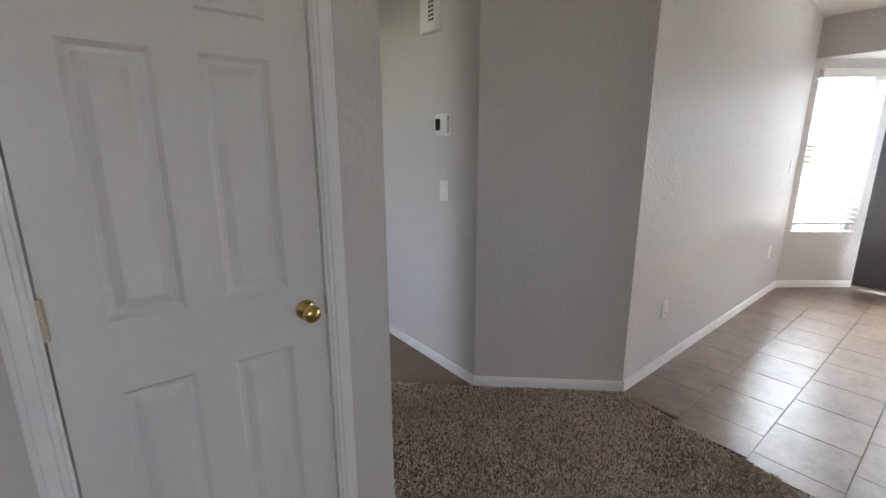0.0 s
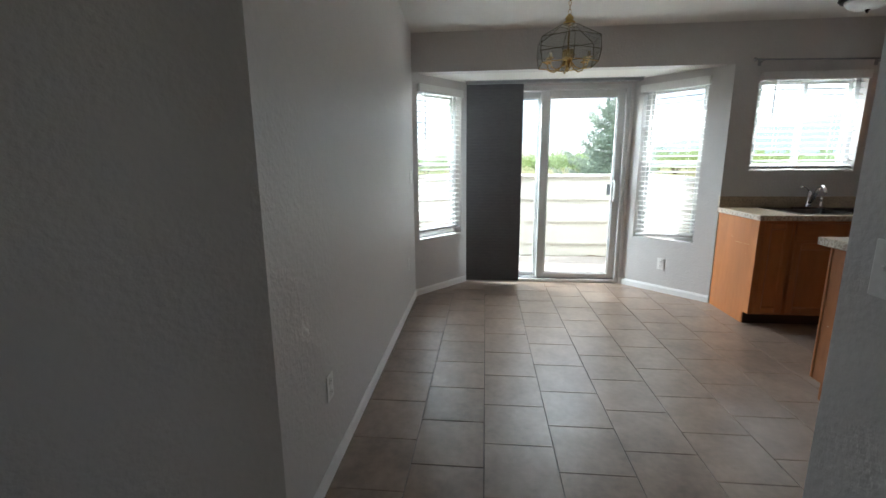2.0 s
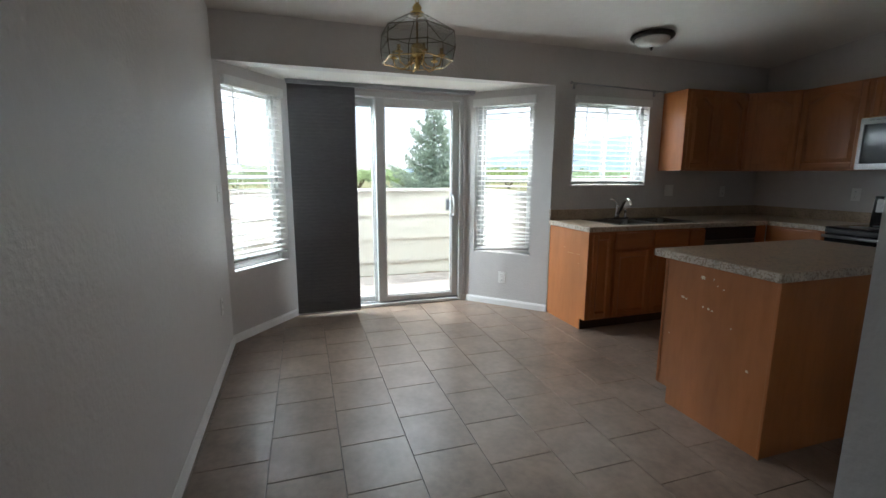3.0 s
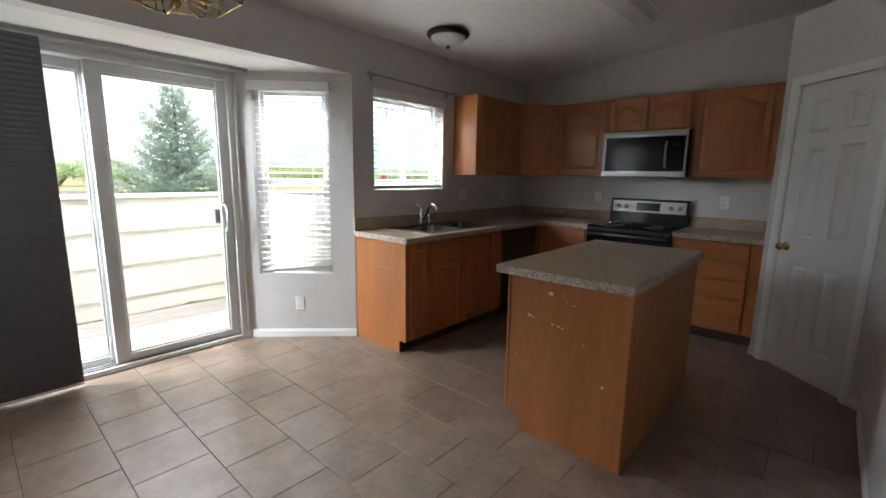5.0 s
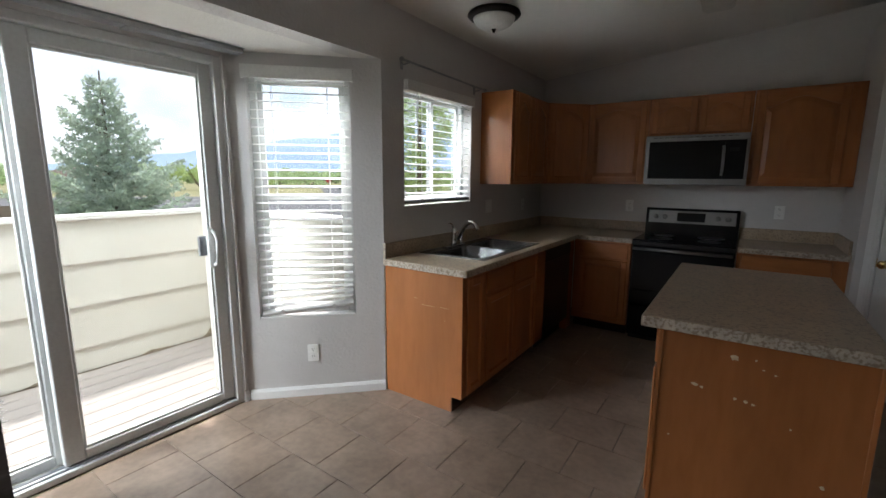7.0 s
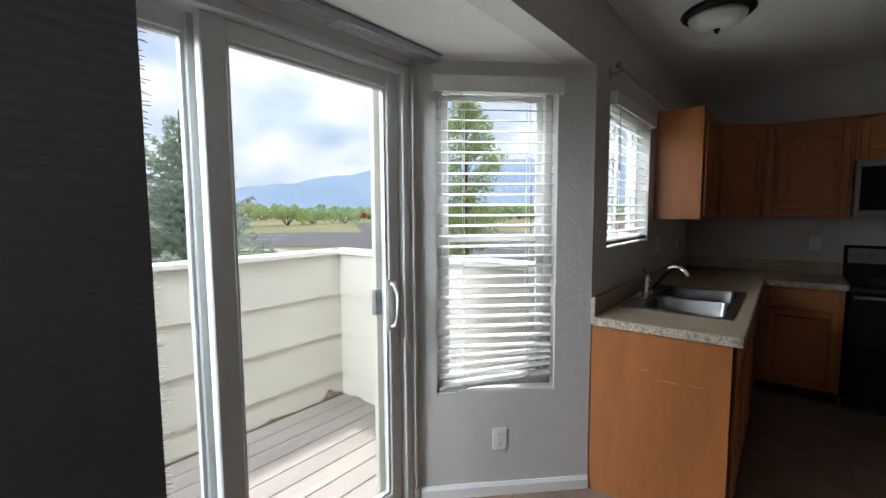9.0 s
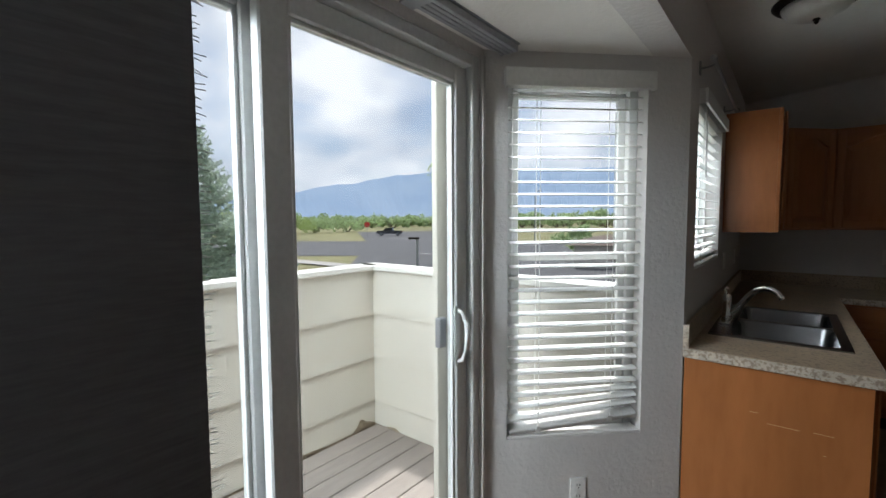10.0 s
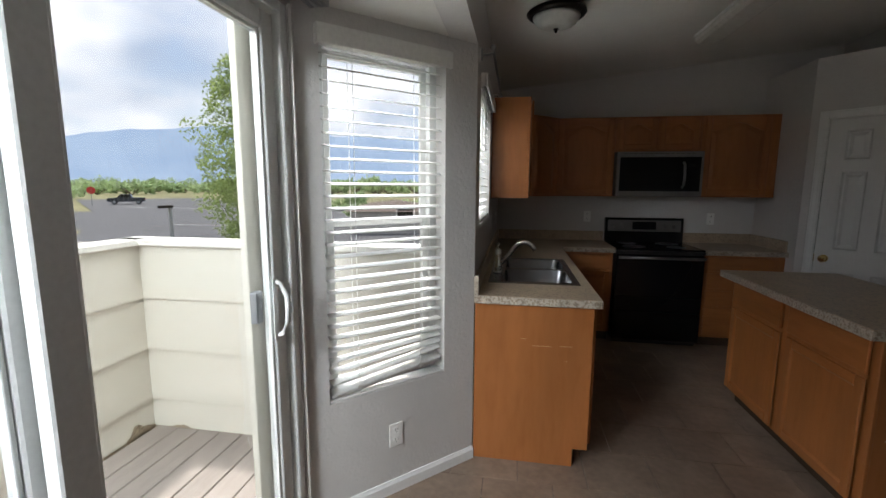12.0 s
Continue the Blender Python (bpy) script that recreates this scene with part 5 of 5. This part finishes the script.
siding_run("parapet_north", (5.99, BY1), (BX, BY1), "cream lap-sided balcony parapet at the far side")
bpy.data.objects["parapet_east"].matrix_basis = pose(BX, BY0, 0, 0, 0, 90)
bpy.data.objects["parapet_south"].matrix_basis = pose(5.99, BY0, 0, 0, 0, 0)
bpy.data.objects["parapet_north"].matrix_basis = pose(BX, BY1, 0, 0, 0, 180)

deck = thing("balcony_deck", pose(0, 0, 0), "worn painted board deck of the balcony", kind="structure")
boxpart("joists", (6.0, BX + 0.10, BY0 - 0.1, BY1 + 0.1, -0.35, -0.004), "peel", deck)
bm = bmesh.new()
box(bm, -0.0675, 0.0675, BY0 + 0.004, BY1 - 0.004, 0.0, 0.030, bevel=0.003)
x, first = 6.70, None
while x < BX - 0.04:
    if first is None:
        first = part("deck_board", bm, "deck", deck)
        first.matrix_basis = pose(x, 0, 0)
    else:
        again(first, (x, 0, 0))
    x += 0.141

# ---- ground and distance ----
def ground_z(x, y):
    r = math.hypot(x - 6, y)
    return -2.7 + 1.35 * min(1.0, max(0.0, (r - 25) / 110)) ** 1.0


bm = bmesh.new()
nr, na = 26, 72
rad = [0.5 + 7 * (k / 4) if k < 5 else 7.5 * (1.32 ** (k - 4)) for k in range(nr)]
rings = [[bm.verts.new((6 + r * math.cos(2 * math.pi * a / na), r * math.sin(2 * math.pi * a / na), ground_z(6 + r * math.cos(2 * math.pi * a / na), r * math.sin(2 * math.pi * a / na)))) for a in range(na)] for r in rad]
bm.faces.new(rings[0])
for a, b in zip(rings, rings[1:]):
    for k in range(na):
        bm.faces.new((a[k], a[(k + 1) % na], b[(k + 1) % na], b[k]))
structure("ground", bm, "grass", "dry grassland reaching to the hills")


def strip(name, pts, width, mat, label, lift, n=24):
    """A road-like strip over the ground along a line of points."""
    bm = bmesh.new()
    pts = [Vector(p) for p in pts]
    rows = []
    for a, b in zip(pts, pts[1:]):
        d = (b - a).normalized()
        s = Vector((-d.y, d.x)) * width / 2
        for k in range(n + 1):
            c = a + (b - a) * k / n
            rows.append([bm.verts.new((c.x + s.x * u, c.y + s.y * u, ground_z(c.x + s.x * u, c.y + s.y * u) + lift)) for u in (-1, -0.33, 0.33, 1)])
    for r0, r1 in zip(rows, rows[1:]):
        for k in range(3):
            bm.faces.new((r0[k], r0[k + 1], r1[k + 1], r1[k]))
    return structure(name, bm, mat, label)


def polar(az, r):
    """A place on the ground: azimuth in degrees from the balcony's way out, at a distance."""
    return (5.6 + r * math.cos(radians(az)), 0.9 + r * math.sin(radians(az)))


strip("road", [polar(-100, 60), polar(-62, 61), polar(-44, 62), polar(-30, 66), polar(-15, 72), polar(0, 78), polar(8, 80)], 27, "asphalt", "wide grey asphalt road junction", 0.05)
strip("side_road", [polar(-66, 22), polar(-52, 68), polar(-46, 120)], 24, "asphalt", "grey asphalt side road", 0.09)
for pts, w in (([polar(-74, 42), polar(-48, 50)], 0.35), ([polar(-60, 70), polar(-44, 84)], 0.4), ([polar(-72, 62), polar(-62, 62)], 0.3), ([polar(-32, 62), polar(-15, 68), polar(0, 74)], 0.35), ([polar(-32, 70), polar(-15, 76), polar(0, 82)], 0.35)):
    strip("road_line", pts, w, "line", "white painted road line", 0.13)
strip("pavement", [polar(-85, 24), polar(-40, 38), polar(-30, 47), polar(-15, 54), polar(0, 60), polar(8, 62)], 2.0, "concrete", "pale concrete sidewalk", 0.12)


def ridge(name, r, az0, az1, heights, label, n=160, seed=3):
    """A range of hills as a folded sheet with spurs."""
    bm = bmesh.new()
    rows = []
    for k in range(n + 1):
        u = k / n
        az = az0 + (az1 - az0) * u
        v = u * (len(heights) - 1)
        i = min(int(v), len(heights) - 2)
        t = v - i
        t = t * t * (3 - 2 * t)
        h = heights[i] * (1 - t) + heights[i + 1] * t
        h *= 1 + 0.08 * noise.noise(Vector((az * 0.35, seed, 0))) + 0.025 * noise.noise(Vector((az * 1.3, seed, 3)))
        row = []
        for f_r, f_h in ((0.72, -0.02), (0.80, 0.22), (0.88, 0.52), (0.95, 0.82), (1.0, 1.0), (1.1, 0.6)):
            rr = r * f_r * (1 + 0.02 * (1.05 - f_h) * noise.noise(Vector((az * 0.6, f_r * 9, seed))))
            x, y = 6 + rr * math.cos(radians(az)), rr * math.sin(radians(az))
            row.append(bm.verts.new((x, y, -1.4 + h * f_h * (1 + 0.12 * (1.04 - f_h) * noise.noise(Vector((az * 0.9, f_r * 14, seed + 5)))))))
        rows.append(row)
    for a, b in zip(rows, rows[1:]):
        for k in range(5):
            bm.faces.new((a[k], a[k + 1], b[k + 1], b[k]))
    return structure(name, bm, "mountain", label)


D = 3000.0
ridge("backdrop", D, -130, -8, [math.tan(radians(e)) * D for e in (3.5, 4.2, 5.0, 5.6, 6.0, 6.2, 6.2, 6.5, 6.4, 6.7, 6.8, 6.0, 4.7, 3.6, 2.4, 1.2, 0.5)], "mountain range backdrop with haze painted as blue colour and glow")


# ---- trees ----
def leaf_cloud(bm, centre, radius, count, size, rnd, squash=1.0):
    for _ in range(count):
        v = Vector((rnd.gauss(0, 1), rnd.gauss(0, 1), rnd.gauss(0, 1))).normalized() * radius * rnd.random() ** 0.4
        c = Vector(centre) + Vector((v.x, v.y, v.z * squash))
        u = Vector((rnd.gauss(0, 1), rnd.gauss(0, 1), rnd.gauss(0, 1))).normalized()
        w = u.cross(Vector((rnd.gauss(0, 1), rnd.gauss(0, 1), rnd.gauss(0, 1)))).normalized()
        s = size * rnd.uniform(0.6, 1.3)
        bm.faces.new([bm.verts.new(c + u * s), bm.verts.new(c + w * s * 0.55), bm.verts.new(c - u * s), bm.verts.new(c - w * s * 0.55)])


def raw_part(name, verts, faces, mat, parent, label=""):
    me = bpy.data.meshes.new(name)
    me.from_pydata(verts, [], faces)
    me.materials.append(M[mat])
    ob = new(name, me)
    ob.parent = parent
    if label:
        tagged(ob, label)
    return ob


def spruce(x, y, top, spread):
    """Blue spruce: tiers of drooping limbs, each with side twigs clad in needles."""
    base = ground_z(x, y)
    t = thing("spruce_tree", pose(x, y, base - 0.05), "blue-green spruce tree beyond the balcony", "tree")
    h = top - base + 0.05
    rnd = random.Random(21)
    bm = bmesh.new()
    tube(bm, [(0, 0, 0), (0.02, 0, h * 0.4), (0, 0.01, h * 0.75), (0, 0, h)], 0.12, 8, 0.012)
    part("trunk", bm, "bark", t)
    verts, faces = [], []
    bmw = bmesh.new()
    def needle(c, u, s):
        n = len(verts)
        w = u.cross(Vector((rnd.gauss(0, 1), rnd.gauss(0, 1), rnd.gauss(0, 1)))).normalized()
        verts.extend((tuple(c), tuple(c + u * s * 0.5 + w * s * 0.16), tuple(c + u * s), tuple(c + u * s * 0.5 - w * s * 0.16)))
        faces.append((n, n + 1, n + 2, n + 3))
    def twig(a, b, dens, s):
        d = b - a
        steps = max(3, int(d.length * dens))
        u0 = d.normalized()
        for k in range(steps):
            c = a + d * ((k + rnd.random()) / steps)
            for _ in range(3):
                v = (u0 * rnd.uniform(0.2, 0.9) + Vector((rnd.gauss(0, 1), rnd.gauss(0, 1), rnd.gauss(0, 1))).normalized() * 0.9).normalized()
                needle(c, v, s * rnd.uniform(0.7, 1.2))
    z = h * 0.08
    while z < h - 0.16:
        f = (z / h)
        reach = spread * (1 - f) ** 0.98 + 0.05
        count = max(4, int(8 * (1 - f) + 4))
        off = rnd.random() * 6.28
        for k in range(count):
            a = off + 2 * math.pi * (k + rnd.uniform(-0.3, 0.3)) / count
            ln = reach * rnd.uniform(0.55, 1.25)
            rise = (-0.16 + 0.62 * f) * ln
            d = Vector((math.cos(a), math.sin(a), 0))
            s0 = Vector((0, 0, z))
            p1 = s0 + d * ln * 0.55 + Vector((0, 0, rise * 0.35))
            p2 = s0 + d * ln + Vector((0, 0, rise + 0.10 * ln))
            tube(bmw, [s0, p1, p2], 0.018 * (1 - f) + 0.005, 4, 0.003)
            twig(s0 + d * ln * 0.08, p1, 30, 0.10)
            twig(p1, p2, 38, 0.10)
            side = Vector((-d.y, d.x, 0))
            nt = max(2, int(ln * 6))
            for j in range(nt):
                u = 0.28 + 0.68 * (j + rnd.random() * 0.6) / nt
                q = s0.lerp(p1, u / 0.55) if u < 0.55 else p1.lerp(p2, (u - 0.55) / 0.45)
                for sg in (-1, 1):
                    tl = ln * 0.34 * (1.1 - u) + 0.06
                    e = q + (side * sg * 0.85 + d * 0.6).normalized() * tl + Vector((0, 0, rnd.uniform(-0.06, 0.05)))
                    twig(q, e, 32, 0.09)
        z += 0.12 + 0.11 * (1 - f)
    part("limbs", bmw, "bark", t)
    raw_part("crown", verts, faces, "needle", t)
    return t


def broadleaf(x, y, top, spread, label, mat="leaf", low=0.25, leaf=0.075, clumps=70, per=90, seed=4, slim=1.0):
    base = ground_z(x, y)
    t = thing("deciduous_tree", pose(x, y, base - 0.05), label, "tree")
    h = top - base
    rnd = random.Random(seed)
    bm = bmesh.new()
    tube(bm, [(0, 0, 0), (0.05, 0.03, h * 0.3), (-0.03, 0.05, h * 0.65), (0, 0, h * 0.95)], 0.035 * h ** 0.8, 8, 0.015)
    part("trunk", bm, "bark", t)
    bmw, bml = bmesh.new(), bmesh.new()
    for k in range(clumps):
        f = low + (1 - low) * ((k + rnd.random()) / clumps)
        env = spread * slim * math.sin(math.pi * min(1.0, (f - low) / (1 - low) * 0.86 + 0.12)) ** 0.7
        a = rnd.random() * 6.283
        r = env * rnd.uniform(0.35, 1.0)
        c = Vector((r * math.cos(a), r * math.sin(a), h * f))
        if k % 2 == 0:
            tube(bmw, [(0, 0, h * max(0.1, f - 0.16)), c * 0.6 + Vector((0, 0, h * f * 0.38)), c], 0.02, 4, 0.004)
        leaf_cloud(bml, c, spread * rnd.uniform(0.16, 0.32), per, leaf, rnd, 0.9)
    part("limbs", bmw, "bark", t)
    part("crown", bml, mat, t)
    return t


TX, TY = polar(SPRUCE[0], SPRUCE[1])
spruce(TX, TY, SPRUCE[2], SPRUCE[3])
TX, TY = polar(-55.6, 24)
broadleaf(TX, TY, 7.5, 2.3, "tall slender green aspen beside the road", leaf=0.085, clumps=110, per=110, slim=0.9, low=0.18)


def shrub(x, y, h, w, label, seed, leaf=0.35, mat="bush", n=420, name="shrub", cat="shrub"):
    s = thing(name, pose(x, y, ground_z(x, y) - 0.1), label, cat)
    rnd = random.Random(seed)
    bm = bmesh.new()
    for k in range(9):
        a = rnd.random() * 6.283
        tube(bm, [(0, 0, 0), (0.3 * w * math.cos(a), 0.3 * w * math.sin(a), h * rnd.uniform(0.5, 0.9))], 0.04 * w / 3, 4, 0.01)
    part("stems", bm, "bark", s)
    bm = bmesh.new()
    for k in range(9):
        a, r = rnd.random() * 6.283, w * 0.5 * rnd.random() ** 0.6
        leaf_cloud(bm, (r * math.cos(a), r * math.sin(a), h * rnd.uniform(0.3, 0.75)), h * 0.36, n // 9, leaf, rnd, 0.8)
    part("crown", bm, mat, s)
    return s


rnd = random.Random(9)
for k in range(130):
    az = -88 + 92 * (k + rnd.random()) / 130
    r = rnd.uniform(160, 290)
    x, y = polar(az, r)
    h = rnd.uniform(3.6, 8.0)
    shrub(x, y, h, h * rnd.uniform(1.6, 3.0), "distant round green tree on the plain", 100 + k, leaf=0.7, n=420, name="far_tree", cat="tree")
for k, (az, r, h, w) in enumerate(((-32, 112, 5.6, 10), (-27, 108, 6.6, 11), (-35, 118, 4.6, 9), (-23, 112, 6.0, 10), (-3, 104, 6.0, 9), (-39, 122, 4.4, 9), (3, 106, 6.4, 9), (8, 104, 6.0, 9), (14, 106, 6.5, 9), (-12, 100, 5.5, 10), (-7, 110, 6.5, 11),
                                    (-71, 46, 2.6, 5), (-76, 52, 3.0, 5), (-68, 70, 3.0, 6), (-58, 110, 4, 8))):
    x, y = polar(az, r)
    shrub(x, y, h, w, "bright green leafy shrub by the road", 300 + k, leaf=0.30, n=900, mat="leaf" if k in (0, 1, 3, 4) else "bush")


# ---- houses, fence, street furniture ----
def house(az, r, w, d, h, rh, turn, mat, label):
    x, y = polar(az, r)
    z = ground_z(x, y)
    hs = thing("house", pose(x, y, z - 0.1, 0, 0, turn), label, "house", "houses across the road")
    boxpart("wall", (-w / 2, w / 2, -d / 2, d / 2, 0, h), mat, hs)
    bm = bmesh.new()
    e = 0.5
    lo = [bm.verts.new(p) for p in ((-w / 2 - e, -d / 2 - e, h), (w / 2 + e, -d / 2 - e, h), (w / 2 + e, d / 2 + e, h), (-w / 2 - e, d / 2 + e, h))]
    hi = [bm.verts.new(p) for p in ((-w / 4, 0, h + rh), (w / 4, 0, h + rh))]
    bm.faces.new(lo[::-1])
    bm.faces.new((lo[0], lo[1], hi[1], hi[0])), bm.faces.new((lo[2], lo[3], hi[0], hi[1]))
    bm.faces.new((lo[1], lo[2], hi[1])), bm.faces.new((lo[3], lo[0], hi[0]))
    part("roof", bm, "roof", hs)
    for sy in (-1, 1):
        for wx in (-w * 0.3, 0.0, w * 0.3):
            for wz in ([1.0] if h < 4 else [1.0, 3.8]):
                y0 = sy * d / 2
                win = boxpart("window", (wx - 0.7, wx + 0.7, min(y0, y0 + sy * 0.05), max(y0, y0 + sy * 0.05), wz, wz + 1.3), "trim", hs)
                boxpart("pane", (wx - 0.58, wx + 0.58, min(y0 + sy * 0.051, y0 + sy * 0.06), max(y0 + sy * 0.051, y0 + sy * 0.06), wz + 0.1, wz + 1.2), "black_gloss", win)
    for sx in (-1, 1):
        x0 = sx * w / 2
        win = boxpart("window", (min(x0, x0 + sx * 0.05), max(x0, x0 + sx * 0.05), -0.8, 0.8, 1.0, 2.3), "trim", hs)
        boxpart("pane", (min(x0 + sx * 0.051, x0 + sx * 0.06), max(x0 + sx * 0.051, x0 + sx * 0.06), -0.68, 0.68, 1.1, 2.2), "black_gloss", win)
    return hs


house(22, 62, 14, 10, 5.2, 2.4, 20, "stucco", "two-storey tan house with a brown roof")
house(32, 58, 12, 10, 5.4, 2.4, 80, "stucco_grey", "two-storey grey-blue house with a brown roof")
house(14, 112, 16, 10, 3.2, 2.4, 5, "stucco", "low tan house with a brown roof")
house(-17, 120, 17, 10, 2.4, 2.8, -60, "stucco", "low tan house with a broad brown roof")
house(-74.5, 44, 14, 9, 2.0, 0.7, -70, "concrete", "low pale flat-roofed building beyond the road")

fe = thing("fence", pose(0, 0, 0), "tan boundary fence with posts", "fence")
for k in range(9):
    a, b = Vector(polar(-14 + 2.6 * k, 44)), Vector(polar(-14 + 2.6 * (k + 1), 44))
    z = ground_z(a.x, a.y)
    d = b - a
    o = boxpart("panel", (0.15, d.length - 0.15, -0.03, 0.03, -0.1, 1.6), "stucco", fe)
    o.matrix_basis = pose(a.x, a.y, z, 0, 0, math.degrees(math.atan2(d.y, d.x)))
    o = boxpart("post", (-0.15, 0.15, -0.15, 0.15, -0.1, 1.8), "peel", fe)
    o.matrix_basis = pose(a.x, a.y, z, 0, 0, math.degrees(math.atan2(d.y, d.x)))

x, y = polar(-48.1, 27)
lp = thing("lot_lamp", pose(x, y, ground_z(x, y)), "short parking lot lamp with a dark box head", "street lamp")
hgt = 1.475 - 27 * math.tan(radians(2.15)) - ground_z(x, y)
bm = bmesh.new()
box(bm, -0.06, 0.06, -0.06, 0.06, 0, hgt - 0.02)
part("pole", bm, "galv", lp)
ob = boxpart("head", (-0.55, 0.14, -0.2, 0.2, hgt - 0.14, hgt), "bronze", lp, 0.02)
ob.matrix_basis = pose(0, 0, 0, 0, 0, -138)

x, y = polar(-63.4, 75)
sl = thing("street_lamp", pose(x, y, ground_z(x, y)), "tall grey street lamp with a curved arm", "street lamp")
bm = bmesh.new()
tube(bm, [(0, 0, 0), (0, 0, 7.6), (-0.15, 0.1, 8.1), (-0.9, 0.5, 8.4)], 0.10, 8, 0.05)
part("pole", bm, "galv", sl)
ob = boxpart("head", (-1.4, -0.7, 0.38, 0.66, 8.36, 8.50), "galv", sl, 0.03)

x, y = polar(-41.5, 92)
ss = thing("stop_sign", pose(x, y, ground_z(x, y), 0, 0, -41.5 - 90), "red octagonal stop sign on a post", "road sign")
bm = bmesh.new()
tube(bm, [(0, 0.03, 0), (0, 0.03, 2.6)], 0.04, 6)
part("post", bm, "galv", ss)
bm = bmesh.new()
spin(bm, [(0.62, 0.0), (0.62, 0.02)], 8, (0, 0, 2.6), "y")
sp = part("sign_face", bm, "red", ss)


def pickup(x, y, turn):
    t = thing("pickup_truck", pose(x, y, ground_z(x, y) + 0.10, 0, 0, turn), "dark blue pickup truck on the road", "pickup truck")
    bm = bmesh.new()
    extrude_xz(bm, [(-2.7, 0.45), (2.6, 0.45), (2.75, 0.6), (2.7, 0.95), (2.5, 1.08), (1.35, 1.15), (0.75, 1.72), (-0.65, 1.75), (-0.85, 1.15), (-2.72, 1.12)], -0.92, 0.92)
    body = part("body", bm, "car", t)
    for sy in (-1, 1):
        y0, y1 = sorted((sy * 0.921, sy * 0.935))
        bm = bmesh.new()
        extrude_xz(bm, [(-0.62, 1.2), (1.15, 1.2), (0.68, 1.62), (-0.55, 1.66)], y0, y1)
        part("side_window", bm, "black_gloss", body)
        for wx in (-1.75, 1.75):
            bm = bmesh.new()
            spin(bm, [(0.20, sy * 0.70), (0.38, sy * 0.72), (0.38, sy * 0.93), (0.24, sy * 0.95)], 16, (wx, 0, 0.40), "y")
            wh = part("wheel", bm, "tyre", t)
            bm = bmesh.new()
            spin(bm, [(0.22, sy * 0.951), (0.20, sy * 0.958), (0.05, sy * 0.955)], 14, (wx, 0, 0.40), "y")
            part("rim", bm, "galv", wh)
    boxpart("bumper", (-2.82, -2.7, -0.85, 0.85, 0.5, 0.68), "galv", t, 0.03)
    for sy in (-1, 1):
        boxpart("tail_light", (-2.74, -2.70, sy * 0.82 - 0.07, sy * 0.82 + 0.07, 0.8, 1.05), "red", t)


x, y = polar(-44.4, 95)
pickup(x, y, 40)

# ---- pieces: floor tiles, then the carpet's pile ----
tiles = thing("floor", pose(0, 0, 0), "brown square ceramic tiles laid in a staggered bond", kind="structure")
PX, PY, GAP = 0.345, 0.3283, 0.0032
bm = bmesh.new()
box(bm, -PX / 2 + GAP / 2, PX / 2 - GAP / 2, -PY / 2 + GAP / 2, PY / 2 - GAP / 2, -0.008, 0.0)
bmesh.ops.bevel(bm, geom=[e for e in bm.edges if all(v.co.z > -0.001 for v in e.verts)], offset=0.0014, segments=1, affect="EDGES")
proto = None


def carpet_edge(y):
    return 2.655 + (y - 0.14) * 0.09 if y < 0.7 else 2.705 + (y - 0.7) * 0.156


count = 0
for row in range(-13, 5):
    yc = 0.426 + row * PY
    off = 3.36 + (PX / 2 if row % 2 else 0.0)
    for k in range(-4, 11):
        xc = off + PX / 2 + k * PX
        if yc > 1.75 or yc < -3.9 or xc > 6.62 or xc < 2.5:
            continue
        if xc > 5.95 and (yc - PY / 2 > 1.50 or yc + PY / 2 < -1.1):
            continue
        left = max(xc - PX / 2 + GAP / 2, carpet_edge(yc) + 0.012) if yc > 0.0 else xc - PX / 2
        if left > xc + PX / 2 - 0.03:
            continue
        if left > xc - PX / 2 + GAP / 2 + 1e-6:
            b2 = bmesh.new()
            box(b2, left, xc + PX / 2 - GAP / 2, yc - PY / 2 + GAP / 2, yc + PY / 2 - GAP / 2, -0.008, 0.0)
            part("tile", b2, "tile", tiles)
        elif proto is None:
            proto = part("tile", bm, "tile", tiles)
            proto.matrix_basis = Matrix.Translation((xc, yc, 0))
        else:
            again(proto, (xc, yc, 0))

rnd = np.random.RandomState(3)
N = 110000
px, py = rnd.uniform(1.0, 2.85, N), rnd.uniform(0.16, 2.9, N)
edge = np.where(py < 0.7, 2.655 + (py - 0.14) * 0.09, 2.705 + (py - 0.7) * 0.156)
keep = np.where(py < 1.55, px < edge, (px - 2.843) * 0.58 + (py - 1.57) * 0.62 < -0.012) & (px < np.where(py > 2.1, 2.205, 9)) & ((py < 1.655) | (px > 1.375))
px, py = px[keep], py[keep]
n = len(px)
ang, ln, lean = rnd.uniform(0, 6.283, n), rnd.uniform(0.006, 0.015, n), rnd.uniform(0.002, 0.010, n)
dx, dy, hw = np.cos(ang), np.sin(ang), rnd.uniform(0.0022, 0.0046, n)
v = np.empty((n, 4, 3))
v[:, 0] = np.stack([px - dy * hw, py + dx * hw, np.full(n, 0.004)], 1)
v[:, 1] = np.stack([px + dy * hw, py - dx * hw, np.full(n, 0.004)], 1)
v[:, 2] = np.stack([px + dy * hw * 0.6 + dx * lean, py - dx * hw * 0.6 + dy * lean, 0.004 + ln], 1)
v[:, 3] = np.stack([px - dy * hw * 0.6 + dx * lean, py + dx * hw * 0.6 + dy * lean, 0.004 + ln], 1)
me = bpy.data.meshes.new("carpet_pile")
me.from_pydata(v.reshape(-1, 3).tolist(), [], np.arange(n * 4).reshape(-1, 4).tolist())
me.materials.append(M["tuft"])
tagged(new("carpet_pile", me), "brown flecked carpet pile of short twisted yarn", "carpet", kind="stuff")
